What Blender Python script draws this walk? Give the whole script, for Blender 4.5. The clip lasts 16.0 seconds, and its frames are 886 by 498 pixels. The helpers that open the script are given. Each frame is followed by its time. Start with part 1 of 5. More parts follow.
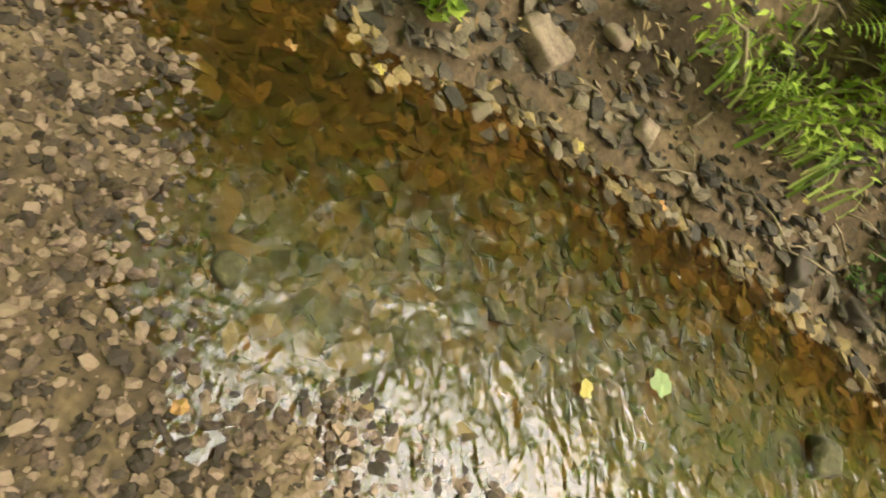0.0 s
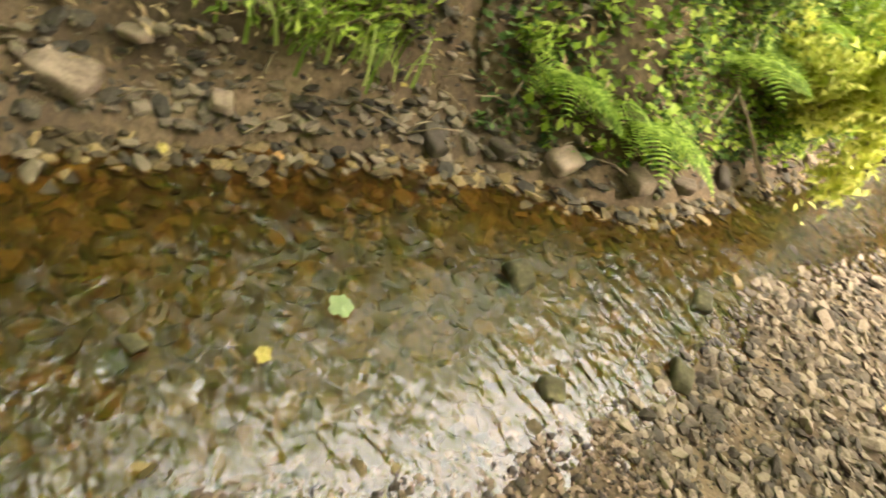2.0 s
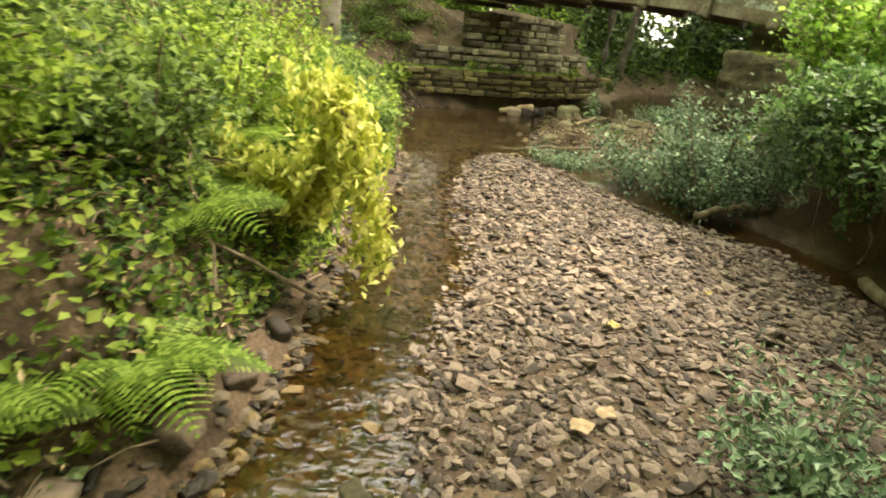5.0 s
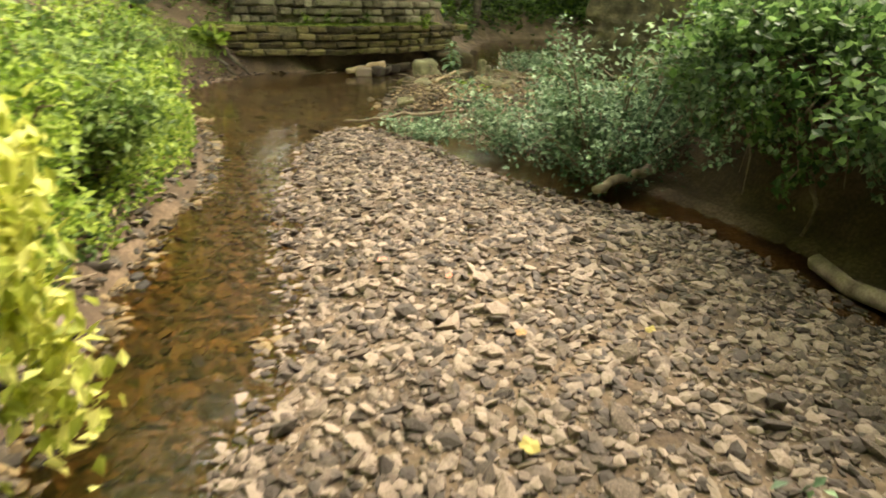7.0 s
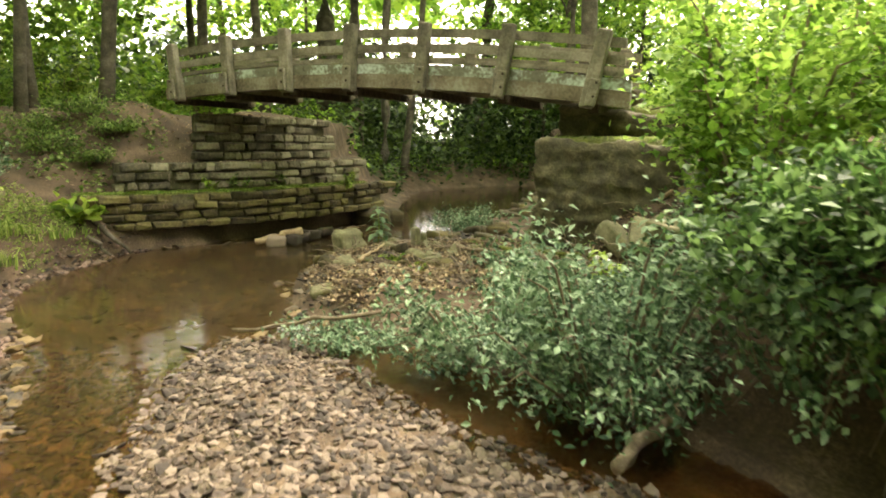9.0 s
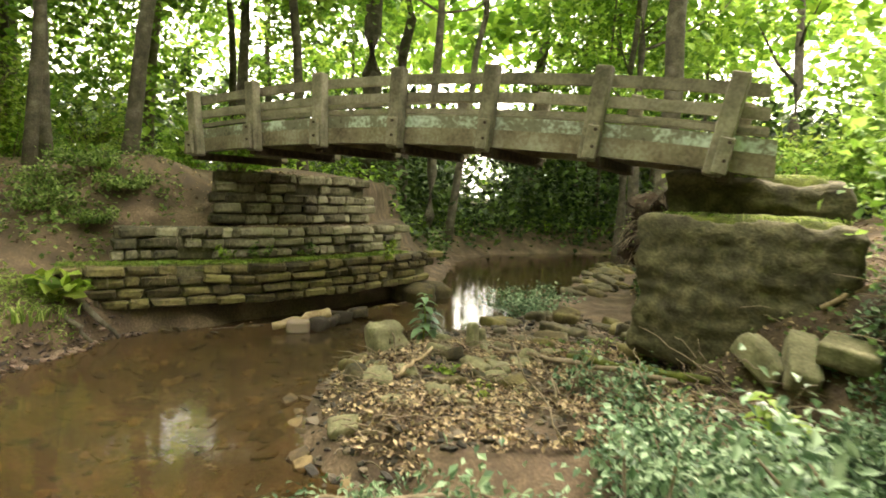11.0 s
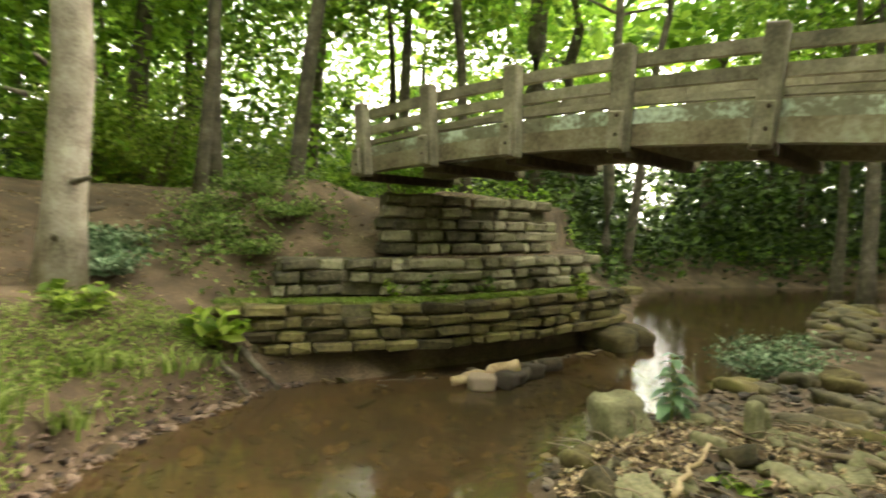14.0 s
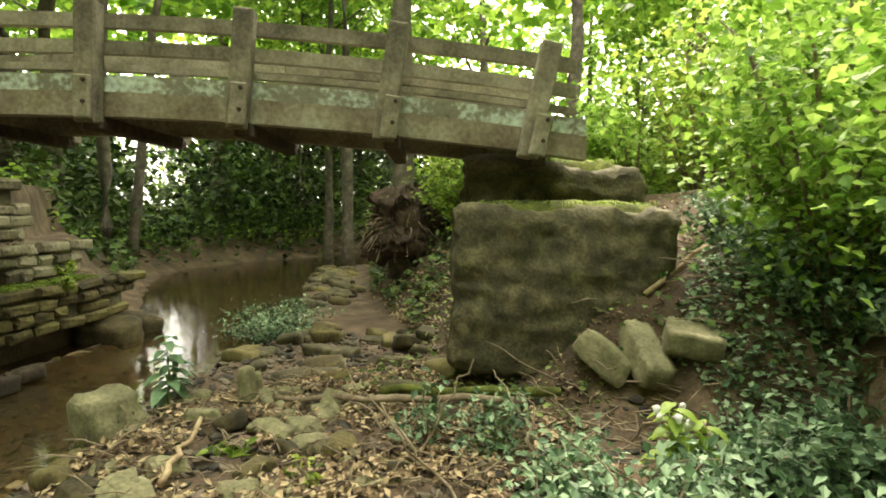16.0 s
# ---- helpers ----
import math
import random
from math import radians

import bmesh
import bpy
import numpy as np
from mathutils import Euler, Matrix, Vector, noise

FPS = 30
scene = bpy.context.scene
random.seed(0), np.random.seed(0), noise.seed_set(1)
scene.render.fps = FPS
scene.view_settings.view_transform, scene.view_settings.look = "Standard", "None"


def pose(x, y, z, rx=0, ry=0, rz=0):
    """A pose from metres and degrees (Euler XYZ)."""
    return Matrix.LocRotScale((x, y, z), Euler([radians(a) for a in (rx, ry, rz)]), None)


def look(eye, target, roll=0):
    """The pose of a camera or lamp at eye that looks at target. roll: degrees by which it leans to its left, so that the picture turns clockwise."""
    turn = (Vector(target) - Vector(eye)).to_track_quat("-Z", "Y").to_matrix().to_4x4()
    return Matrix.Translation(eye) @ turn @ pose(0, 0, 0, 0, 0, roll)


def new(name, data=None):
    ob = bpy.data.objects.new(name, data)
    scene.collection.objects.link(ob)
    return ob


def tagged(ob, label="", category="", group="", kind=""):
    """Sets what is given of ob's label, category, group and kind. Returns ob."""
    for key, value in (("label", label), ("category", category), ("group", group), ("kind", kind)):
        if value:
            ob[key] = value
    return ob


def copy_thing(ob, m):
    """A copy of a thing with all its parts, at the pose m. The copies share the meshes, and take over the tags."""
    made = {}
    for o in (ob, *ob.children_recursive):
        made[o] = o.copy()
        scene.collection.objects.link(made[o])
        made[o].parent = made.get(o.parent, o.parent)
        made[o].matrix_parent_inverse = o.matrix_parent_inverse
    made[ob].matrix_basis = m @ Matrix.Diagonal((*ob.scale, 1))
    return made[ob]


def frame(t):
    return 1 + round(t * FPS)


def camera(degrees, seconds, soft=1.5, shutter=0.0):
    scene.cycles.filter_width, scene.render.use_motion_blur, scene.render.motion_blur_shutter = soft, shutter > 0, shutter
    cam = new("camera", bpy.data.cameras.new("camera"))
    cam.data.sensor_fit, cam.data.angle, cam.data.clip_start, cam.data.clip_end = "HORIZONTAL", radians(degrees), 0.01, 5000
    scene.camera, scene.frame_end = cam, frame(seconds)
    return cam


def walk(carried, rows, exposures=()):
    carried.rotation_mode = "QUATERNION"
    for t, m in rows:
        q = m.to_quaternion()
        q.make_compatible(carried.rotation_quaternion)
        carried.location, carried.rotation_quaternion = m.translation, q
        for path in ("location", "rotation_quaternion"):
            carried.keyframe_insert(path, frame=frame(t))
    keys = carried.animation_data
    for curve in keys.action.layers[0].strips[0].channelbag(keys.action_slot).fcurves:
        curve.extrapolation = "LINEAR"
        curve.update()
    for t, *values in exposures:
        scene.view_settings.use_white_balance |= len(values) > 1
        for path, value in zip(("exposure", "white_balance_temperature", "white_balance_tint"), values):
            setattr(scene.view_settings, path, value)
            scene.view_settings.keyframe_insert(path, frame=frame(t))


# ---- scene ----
cam = camera(74.0, 16.0, 1.8, 0.5)
# seconds, eye, then yaw, pitch and roll in degrees
ROWS = [
    (0.0, -0.064, -0.187, 1.271, 53.80, -51.50, 52.22),
    (0.5, -0.019, -0.087, 1.280, 52.29, -49.65, 48.13),
    (1.0, 0.016, 0.081, 1.411, 48.32, -48.74, 41.16),
    (1.5, 0.072, 0.208, 1.552, 41.74, -47.34, 36.82),
    (2.0, 0.125, 0.350, 1.594, 35.52, -42.89, 32.97),
    (2.5, 0.089, 0.501, 1.589, 31.94, -39.83, 29.16),
    (3.0, 0.052, 0.657, 1.593, 28.79, -37.93, 26.71),
    (3.5, 0.030, 0.834, 1.575, 22.26, -32.56, 21.36),
    (4.0, 0.026, 1.106, 1.579, 13.58, -24.75, 12.11),
    (4.5, 0.032, 1.195, 1.624, 8.25, -20.69, 7.75),
    (7.0, 0.299, 2.980, 1.468, -7.65, -23.85, 2.71),
    (7.5, 0.440, 3.384, 1.549, -11.18, -23.24, 1.65),
    (8.0, 0.664, 3.934, 1.570, -11.18, -23.68, 3.96),
    (8.5, 0.618, 4.420, 1.602, -11.90, -14.75, 2.01),
    (9.0, 0.585, 4.803, 1.625, -13.60, -10.58, 1.16),
    (11.5, 0.717, 6.962, 1.749, -8.56, -4.92, 2.10),
    (12.0, 0.552, 7.348, 1.693, -6.12, -5.97, -0.23),
    (12.5, 0.385, 7.699, 1.665, -3.93, -7.33, -1.42),
    (13.0, 0.253, 7.971, 1.662, 0.48, -7.02, -1.31),
    (13.5, 0.247, 8.051, 1.656, 9.02, -5.29, -1.07),
    (14.0, 0.204, 8.108, 1.652, 4.24, -2.89, 1.63),
    (14.5, 0.383, 8.267, 1.714, -9.09, -4.14, 0.98),
    (15.0, 0.581, 8.162, 1.640, -24.83, -4.72, 1.18),
    (15.5, 0.513, 8.129, 1.639, -37.65, -5.17, 1.34),
    (16.0, 0.430, 8.080, 1.639, -40.14, -4.08, 0.35),
]
walk(cam, [(t, pose(x, y, z, 90 + p, 0, yaw) @ pose(0, 0, 0, 0, 0, roll)) for t, x, y, z, yaw, p, roll in ROWS],
     exposures=[(0.0, 3.85, 7700, 10), (3.0, 3.5, 7700, 10), (4.5, 3.2, 7600, 10), (8.0, 3.15, 7500, 10), (9.0, 3.2, 7500, 10), (16.0, 3.12, 7300, 8)])

# ---- sky and sun: bright cloud above a green canopy ----
world = bpy.data.worlds.new("world")
scene.world = world
world.use_nodes = True
wn = world.node_tree.nodes
sky = wn.new("ShaderNodeTexSky")
sky.sky_type, sky.sun_disc = "NISHITA", False
sky.sun_elevation, sky.sun_rotation = radians(50), radians(50)
sky.air_density, sky.dust_density = 1.0, 6.0
wn["Background"].inputs["Strength"].default_value = 0.15
veil = wn.new("ShaderNodeMix")  # a thin white overcast over the whole sky
veil.data_type = "RGBA"
veil.inputs["Factor"].default_value = 0.8
for sock in veil.inputs:
    if sock.identifier == "A_Color":
        world.node_tree.links.new(sky.outputs["Color"], sock)
    if sock.identifier == "B_Color":
        sock.default_value = (7.5, 7.5, 7.3, 1)
for sock in veil.outputs:
    if sock.identifier == "Result_Color":
        world.node_tree.links.new(sock, wn["Background"].inputs["Color"])
sun = new("sun", bpy.data.lights.new("sun", "SUN"))
sun.data.energy, sun.data.angle, sun.data.color = 1.2, radians(18), (1.0, 0.95, 0.86)
sun.matrix_world = look((9.8, 8.3, 15.3), (0, 0, 0))

rng = np.random.default_rng(7)


# ---- materials ----
def material(name, colours, scale, rough=0.85, bump=0.3, fine=6.0, island=0.0, obj=0.0, translucent=0.0, spec=0.4, coords="Object", detail=6.0, bump_scale=None):
    """A surface of two or three colours mixed by noise at two scales, with relief."""
    m = bpy.data.materials.new(name)
    m.use_nodes = True
    nt = m.node_tree
    b, out = nt.nodes["Principled BSDF"], nt.nodes["Material Output"]
    tc = nt.nodes.new("ShaderNodeTexCoord")
    n1 = nt.nodes.new("ShaderNodeTexNoise")
    n1.inputs["Scale"].default_value, n1.inputs["Detail"].default_value = scale, detail
    n2 = nt.nodes.new("ShaderNodeTexNoise")
    n2.inputs["Scale"].default_value, n2.inputs["Detail"].default_value = scale * fine, 4
    for n in (n1, n2):
        nt.links.new(tc.outputs[coords], n.inputs["Vector"])
    mix = nt.nodes.new("ShaderNodeMath")
    mix.operation = "MULTIPLY_ADD"
    nt.links.new(n1.outputs["Fac"], mix.inputs[0])
    mix.inputs[1].default_value = 0.65
    half = nt.nodes.new("ShaderNodeMath")
    half.operation = "MULTIPLY"
    half.inputs[1].default_value = 0.35
    nt.links.new(n2.outputs["Fac"], half.inputs[0])
    nt.links.new(half.outputs[0], mix.inputs[2])
    fac = mix.outputs[0]
    rand = None
    if island:
        g = nt.nodes.new("ShaderNodeNewGeometry")
        rand = g.outputs["Random Per Island"]
    if obj:
        o = nt.nodes.new("ShaderNodeObjectInfo")
        rand = o.outputs["Random"]
    if rand:
        a = nt.nodes.new("ShaderNodeMath")
        a.operation = "MULTIPLY_ADD"
        nt.links.new(rand, a.inputs[0])
        a.inputs[1].default_value = island or obj
        sub = nt.nodes.new("ShaderNodeMath")
        sub.operation = "SUBTRACT"
        nt.links.new(fac, sub.inputs[0])
        sub.inputs[1].default_value = (island or obj) / 2
        nt.links.new(sub.outputs[0], a.inputs[2])
        fac = a.outputs[0]
    ramp = nt.nodes.new("ShaderNodeValToRGB")
    k = len(colours)
    e = ramp.color_ramp.elements
    while len(e) < k:
        e.new(0.5)
    for i, c in enumerate(colours):
        e[i].position = 0.3 + 0.4 * i / max(1, k - 1)
        e[i].color = (*c, 1)
    nt.links.new(fac, ramp.inputs[0])
    nt.links.new(ramp.outputs[0], b.inputs["Base Color"])
    b.inputs["Roughness"].default_value = rough
    b.inputs["Specular IOR Level"].default_value = spec
    if bump:
        bn = nt.nodes.new("ShaderNodeBump")
        bn.inputs["Strength"].default_value, bn.inputs["Distance"].default_value = bump, 0.02
        nt.links.new(mix.outputs[0], bn.inputs["Height"])
        nt.links.new(bn.outputs["Normal"], b.inputs["Normal"])
    if translucent:
        tr = nt.nodes.new("ShaderNodeBsdfTranslucent")
        ms = nt.nodes.new("ShaderNodeMixShader")
        ms.inputs[0].default_value = translucent
        nt.links.new(ramp.outputs[0], tr.inputs["Color"])
        nt.links.new(b.outputs[0], ms.inputs[1])
        nt.links.new(tr.outputs[0], ms.inputs[2])
        nt.links.new(ms.outputs[0], out.inputs["Surface"])
    return m


def water_material():
    """A faintly cloudy brown film: see-through, tinted, with rippled gloss; the pool is cloudier and calmer than the riffle."""
    m = bpy.data.materials.new("stream_water")
    m.use_nodes = True
    nt = m.node_tree
    nt.nodes.remove(nt.nodes["Principled BSDF"])
    ln = nt.links.new
    tc = nt.nodes.new("ShaderNodeTexCoord")
    sep = nt.nodes.new("ShaderNodeSeparateXYZ")
    ln(tc.outputs["Object"], sep.inputs[0])

    def ranged(lo, hi, a, b):
        n = nt.nodes.new("ShaderNodeMapRange")
        for key, v in (("From Min", lo), ("From Max", hi), ("To Min", a), ("To Max", b)):
            n.inputs[key].default_value = v
        ln(sep.outputs["Y"], n.inputs["Value"])
        return n.outputs[0]

    def waves(scale, stretch, turn, detail, distort):
        mp = nt.nodes.new("ShaderNodeMapping")
        mp.inputs["Scale"].default_value, mp.inputs["Rotation"].default_value = (stretch, 1, 1), (0, 0, turn)
        n = nt.nodes.new("ShaderNodeTexNoise")
        n.inputs["Scale"].default_value, n.inputs["Detail"].default_value, n.inputs["Distortion"].default_value = scale, detail, distort
        ln(tc.outputs["Object"], mp.inputs["Vector"])
        ln(mp.outputs[0], n.inputs["Vector"])
        return n.outputs["Fac"]

    def sums(a, b, op):
        n = nt.nodes.new("ShaderNodeMath")
        n.operation = op
        for k, q in enumerate((a, b)):
            if isinstance(q, float):
                n.inputs[k].default_value = q
            else:
                ln(q, n.inputs[k])
        return n.outputs[0]

    patch = sums(waves(1.1, 1.0, 0.3, 2, 0.0), 1.6, "POWER")
    ripple = sums(sums(waves(11.0, 0.45, 0.5, 2, 1.3), 0.72, "MULTIPLY"), sums(waves(27.0, 0.45, 0.7, 1, 0.8), 0.28, "MULTIPLY"), "ADD")
    height = sums(sums(ripple, patch, "MULTIPLY"), ranged(6.0, 10.0, 1.0, 0.12), "MULTIPLY")
    bn = nt.nodes.new("ShaderNodeBump")
    bn.inputs["Strength"].default_value, bn.inputs["Distance"].default_value = 1.0, 0.05
    ln(height, bn.inputs["Height"])
    tr = nt.nodes.new("ShaderNodeBsdfTransparent")
    tr.inputs["Color"].default_value = (0.78, 0.6, 0.36, 1)
    silt = nt.nodes.new("ShaderNodeBsdfDiffuse")
    silt.inputs["Color"].default_value = (0.12, 0.09, 0.045, 1)
    body = nt.nodes.new("ShaderNodeMixShader")
    ln(ranged(7.0, 11.0, 0.02, 0.3), body.inputs[0])
    ln(tr.outputs[0], body.inputs[1])
    ln(silt.outputs[0], body.inputs[2])
    gl = nt.nodes.new("ShaderNodeBsdfGlossy")
    gl.inputs["Roughness"].default_value = 0.02
    fr = nt.nodes.new("ShaderNodeFresnel")
    fr.inputs["IOR"].default_value = 1.65
    for n in (gl, fr):
        ln(bn.outputs["Normal"], n.inputs["Normal"])
    mx = nt.nodes.new("ShaderNodeMixShader")
    ln(fr.outputs[0], mx.inputs[0])
    ln(body.outputs[0], mx.inputs[1])
    ln(gl.outputs[0], mx.inputs[2])
    ln(mx.outputs[0], nt.nodes["Material Output"].inputs["Surface"])
    return m


M_SOIL = material("soil", [(0.032, 0.021, 0.013), (0.085, 0.056, 0.034), (0.2, 0.138, 0.088)], 2.6, 0.95, 1.0, fine=16)
M_GRAVEL = material("gravel_stone", [(0.04, 0.028, 0.021), (0.105, 0.074, 0.054), (0.22, 0.165, 0.125)], 14.0, 0.75, 0.5, island=0.6)
M_BEACH = material("damp_gravel", [(0.028, 0.017, 0.012), (0.085, 0.052, 0.037), (0.21, 0.14, 0.105)], 18.0, 0.7, 0.5, island=0.7)
M_PEBBLE = material("pebble", [(0.04, 0.029, 0.021), (0.115, 0.081, 0.058), (0.25, 0.185, 0.14)], 14.0, 0.75, 0.5, obj=0.6)
M_BED = material("stream_bed_stone", [(0.03, 0.02, 0.009), (0.085, 0.056, 0.024), (0.2, 0.138, 0.064)], 12.0, 0.75, 0.5, island=0.45)
M_BANKSTONE = material("dark_bank_stone", [(0.022, 0.017, 0.012), (0.06, 0.046, 0.032), (0.15, 0.115, 0.08)], 14.0, 0.7, 0.6, island=0.6)
M_STONE = material("wall_stone", [(0.035, 0.03, 0.018), (0.12, 0.103, 0.064), (0.28, 0.25, 0.165)], 5.0, 0.95, 1.0, obj=0.35, fine=7)
M_MOSSY = material("mossy_stone", [(0.025, 0.02, 0.01), (0.08, 0.062, 0.027), (0.18, 0.15, 0.06)], 5.0, 0.95, 1.0, obj=0.35, fine=7)
M_RUBBLE = material("yellow_rubble", [(0.07, 0.065, 0.035), (0.18, 0.165, 0.09), (0.33, 0.3, 0.18)], 6.0, 0.95, 1.0, fine=7)
M_MOSS = material("moss", [(0.03, 0.034, 0.008), (0.08, 0.09, 0.018), (0.19, 0.21, 0.04)], 9.0, 1.0, 1.0, fine=10)
M_WOOD = material("weathered_timber", [(0.07, 0.062, 0.04), (0.18, 0.158, 0.105), (0.32, 0.29, 0.205)], 4.0, 0.9, 0.6, fine=9, obj=0.15)
M_BEAM = material("lichen_timber", [(0.05, 0.045, 0.028), (0.15, 0.14, 0.09), (0.17, 0.165, 0.11), (0.4, 0.46, 0.36), (0.52, 0.6, 0.49)], 3.0, 0.9, 0.5, fine=8)
M_LOWBEAM = material("worn_timber", [(0.06, 0.05, 0.03), (0.19, 0.155, 0.095), (0.33, 0.33, 0.24)], 2.6, 0.9, 0.6, fine=11)
M_BARK = material("bark", [(0.03, 0.025, 0.018), (0.09, 0.075, 0.052), (0.2, 0.175, 0.13)], 6.0, 0.95, 1.0, fine=7)
M_FIR = material("pale_bark", [(0.12, 0.095, 0.075), (0.32, 0.27, 0.22), (0.5, 0.45, 0.38)], 5.0, 0.95, 1.0, fine=7)
M_CONC = material("old_masonry", [(0.024, 0.02, 0.011), (0.075, 0.065, 0.035), (0.19, 0.165, 0.09)], 7.0, 0.95, 1.0, fine=6, detail=10.0)
M_TWIG = material("twig", [(0.09, 0.065, 0.04), (0.2, 0.15, 0.1), (0.34, 0.27, 0.19)], 12.0, 0.9, 0.3)
M_LITTER = material("leaf_litter", [(0.09, 0.057, 0.031), (0.24, 0.16, 0.09), (0.44, 0.33, 0.2)], 6.0, 0.85, 0.2, island=0.8)
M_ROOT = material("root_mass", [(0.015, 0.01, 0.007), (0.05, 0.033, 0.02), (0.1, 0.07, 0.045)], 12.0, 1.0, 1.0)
LEAVES = {
    "bush": [(0.06, 0.11, 0.022), (0.14, 0.22, 0.048), (0.28, 0.38, 0.11)],
    "ivy": [(0.035, 0.08, 0.02), (0.09, 0.17, 0.042), (0.18, 0.29, 0.095)],
    "holly": [(0.05, 0.1, 0.045), (0.12, 0.21, 0.1), (0.27, 0.37, 0.22)],
    "fresh": [(0.1, 0.17, 0.02), (0.22, 0.33, 0.04), (0.4, 0.5, 0.1)],
    "gold": [(0.34, 0.38, 0.06), (0.56, 0.58, 0.12), (0.78, 0.76, 0.26)],
    "canopy": [(0.09, 0.19, 0.02), (0.18, 0.32, 0.035), (0.32, 0.48, 0.07)],
    "hazel": [(0.1, 0.2, 0.025), (0.21, 0.37, 0.05), (0.38, 0.54, 0.12)],
    # leaf green darkened to paint in the shade of the deep wood
    "shade_dark": [(0.018, 0.04, 0.008), (0.045, 0.085, 0.016), (0.1, 0.16, 0.03)],
    "grass": [(0.1, 0.16, 0.025), (0.2, 0.3, 0.05), (0.36, 0.44, 0.13)],
    "fern": [(0.11, 0.19, 0.025), (0.21, 0.33, 0.05), (0.36, 0.48, 0.1)],
}
M_LEAF = {k: material(k + "_leaf", c, 5.0, 0.55, 0.0, island=0.8, translucent=0.5 if k not in ("holly", "shade_dark") else 0.2, spec=0.35) for k, c in LEAVES.items()}
M_WATER = water_material()


# ---- mesh helpers ----
def mesh_of(name, verts, faces, mat, smooth=False):
    me = bpy.data.meshes.new(name)
    me.from_pydata([tuple(v) for v in np.asarray(verts).tolist()], [], [tuple(f) for f in (faces.tolist() if isinstance(faces, np.ndarray) else faces)])
    me.materials.append(mat)
    if smooth:
        me.polygons.foreach_set("use_smooth", [True] * len(me.polygons))
    me.update()
    return me


def link(name, me, parent=None, label=""):
    ob = new(name, me)
    if parent:
        ob.parent = parent
    if label:
        ob["label"] = label
    return ob


def part(name, bm, mat, parent, label="", smooth=False):
    """Links a bmesh as one mesh object under a thing or a part."""
    me = bpy.data.meshes.new(name)
    bm.to_mesh(me)
    bm.free()
    me.materials.append(mat)
    if smooth:
        me.polygons.foreach_set("use_smooth", [True] * len(me.polygons))
    return link(name, me, parent, label)


def thing(name, label, category, place=(0, 0, 0), group="", kind=""):
    ob = new(name)
    ob.location = place
    return tagged(ob, label, category, group, kind)


def box(sx, sy, sz, bevel=0.01, m=None, bm=None, rough=0.0, seed=0):
    """A bevelled, slightly uneven block centred on the origin."""
    bm2 = bmesh.new()
    bmesh.ops.create_cube(bm2, size=1)
    bmesh.ops.scale(bm2, vec=(sx, sy, sz), verts=bm2.verts)
    if bevel:
        bmesh.ops.bevel(bm2, geom=bm2.edges[:], offset=bevel, segments=1, affect="EDGES")
    if rough:
        r = random.Random(seed)
        for v in bm2.verts:
            v.co += Vector((r.uniform(-1, 1), r.uniform(-1, 1), r.uniform(-1, 1))) * rough
    if m is not None:
        bmesh.ops.transform(bm2, matrix=m, verts=bm2.verts)
    if bm is None:
        return bm2
    tmp = bpy.data.meshes.new("tmp")
    bm2.to_mesh(tmp)
    bm.from_mesh(tmp)
    bm2.free()
    bpy.data.meshes.remove(tmp)
    return bm


def tube(points, radii, sides=7, wobble=0.0, seed=0):
    """Vertices and faces of a tapered, bent, closed tube."""
    r = random.Random(seed)
    pts = [Vector(p) for p in points]
    verts, faces = [], []
    for i, p in enumerate(pts):
        d = (pts[min(i + 1, len(pts) - 1)] - pts[max(i - 1, 0)]).normalized()
        q = d.to_track_quat("Z", "Y")
        for k in range(sides):
            a = 2 * math.pi * k / sides
            rad = radii[i] * (1 + r.uniform(-wobble, wobble))
            verts.append(tuple(p + q @ Vector((math.cos(a) * rad, math.sin(a) * rad, 0))))
    for i in range(len(pts) - 1):
        for k in range(sides):
            a, b = i * sides + k, i * sides + (k + 1) % sides
            faces.append((a, b, b + sides, a + sides))
    faces.append(tuple(range(sides))[::-1])
    faces.append(tuple(range((len(pts) - 1) * sides, len(pts) * sides)))
    return verts, faces


def join(pieces):
    verts, faces = [], []
    for v, f in pieces:
        k = len(verts)
        verts += list(v)
        faces += [tuple(i + k for i in q) for q in f]
    return verts, faces


def leaf_mesh(centres, sizes, seed, normals=None, droop=0.35, slim=0.55):
    """Folded pointed leaves, four triangles each, at the given centres."""
    r = np.random.default_rng(seed)
    n = len(centres)
    base = np.array([[0, -0.5, 0], [0.5 * slim, -0.05, 0.1], [0, 0.5, -0.05], [-0.5 * slim, -0.05, 0.1], [0, 0.05, -0.02]])
    az = r.uniform(0, 2 * np.pi, n)
    tilt = r.normal(-droop, 0.45, n)
    rollv = r.normal(0, 0.45, n)
    ca, sa, ct, st, cr, sr = np.cos(az), np.sin(az), np.cos(tilt), np.sin(tilt), np.cos(rollv), np.sin(rollv)
    y = np.stack([sa * ct, ca * ct, st], 1)
    x0 = np.stack([ca, -sa, np.zeros(n)], 1)
    z0 = np.cross(x0, y)
    x = x0 * cr[:, None] + z0 * sr[:, None]
    z = np.cross(x, y)
    s = np.asarray(sizes).reshape(-1, 1, 1)
    v = (base[None, :, 0:1] * x[:, None] + base[None, :, 1:2] * y[:, None] + base[None, :, 2:3] * z[:, None]) * s + np.asarray(centres)[:, None]
    f = np.array([[0, 1, 4], [1, 2, 4], [2, 3, 4], [3, 0, 4]])
    faces = (np.arange(n)[:, None, None] * 5 + f[None]).reshape(-1, 3)
    return v.reshape(-1, 3), faces


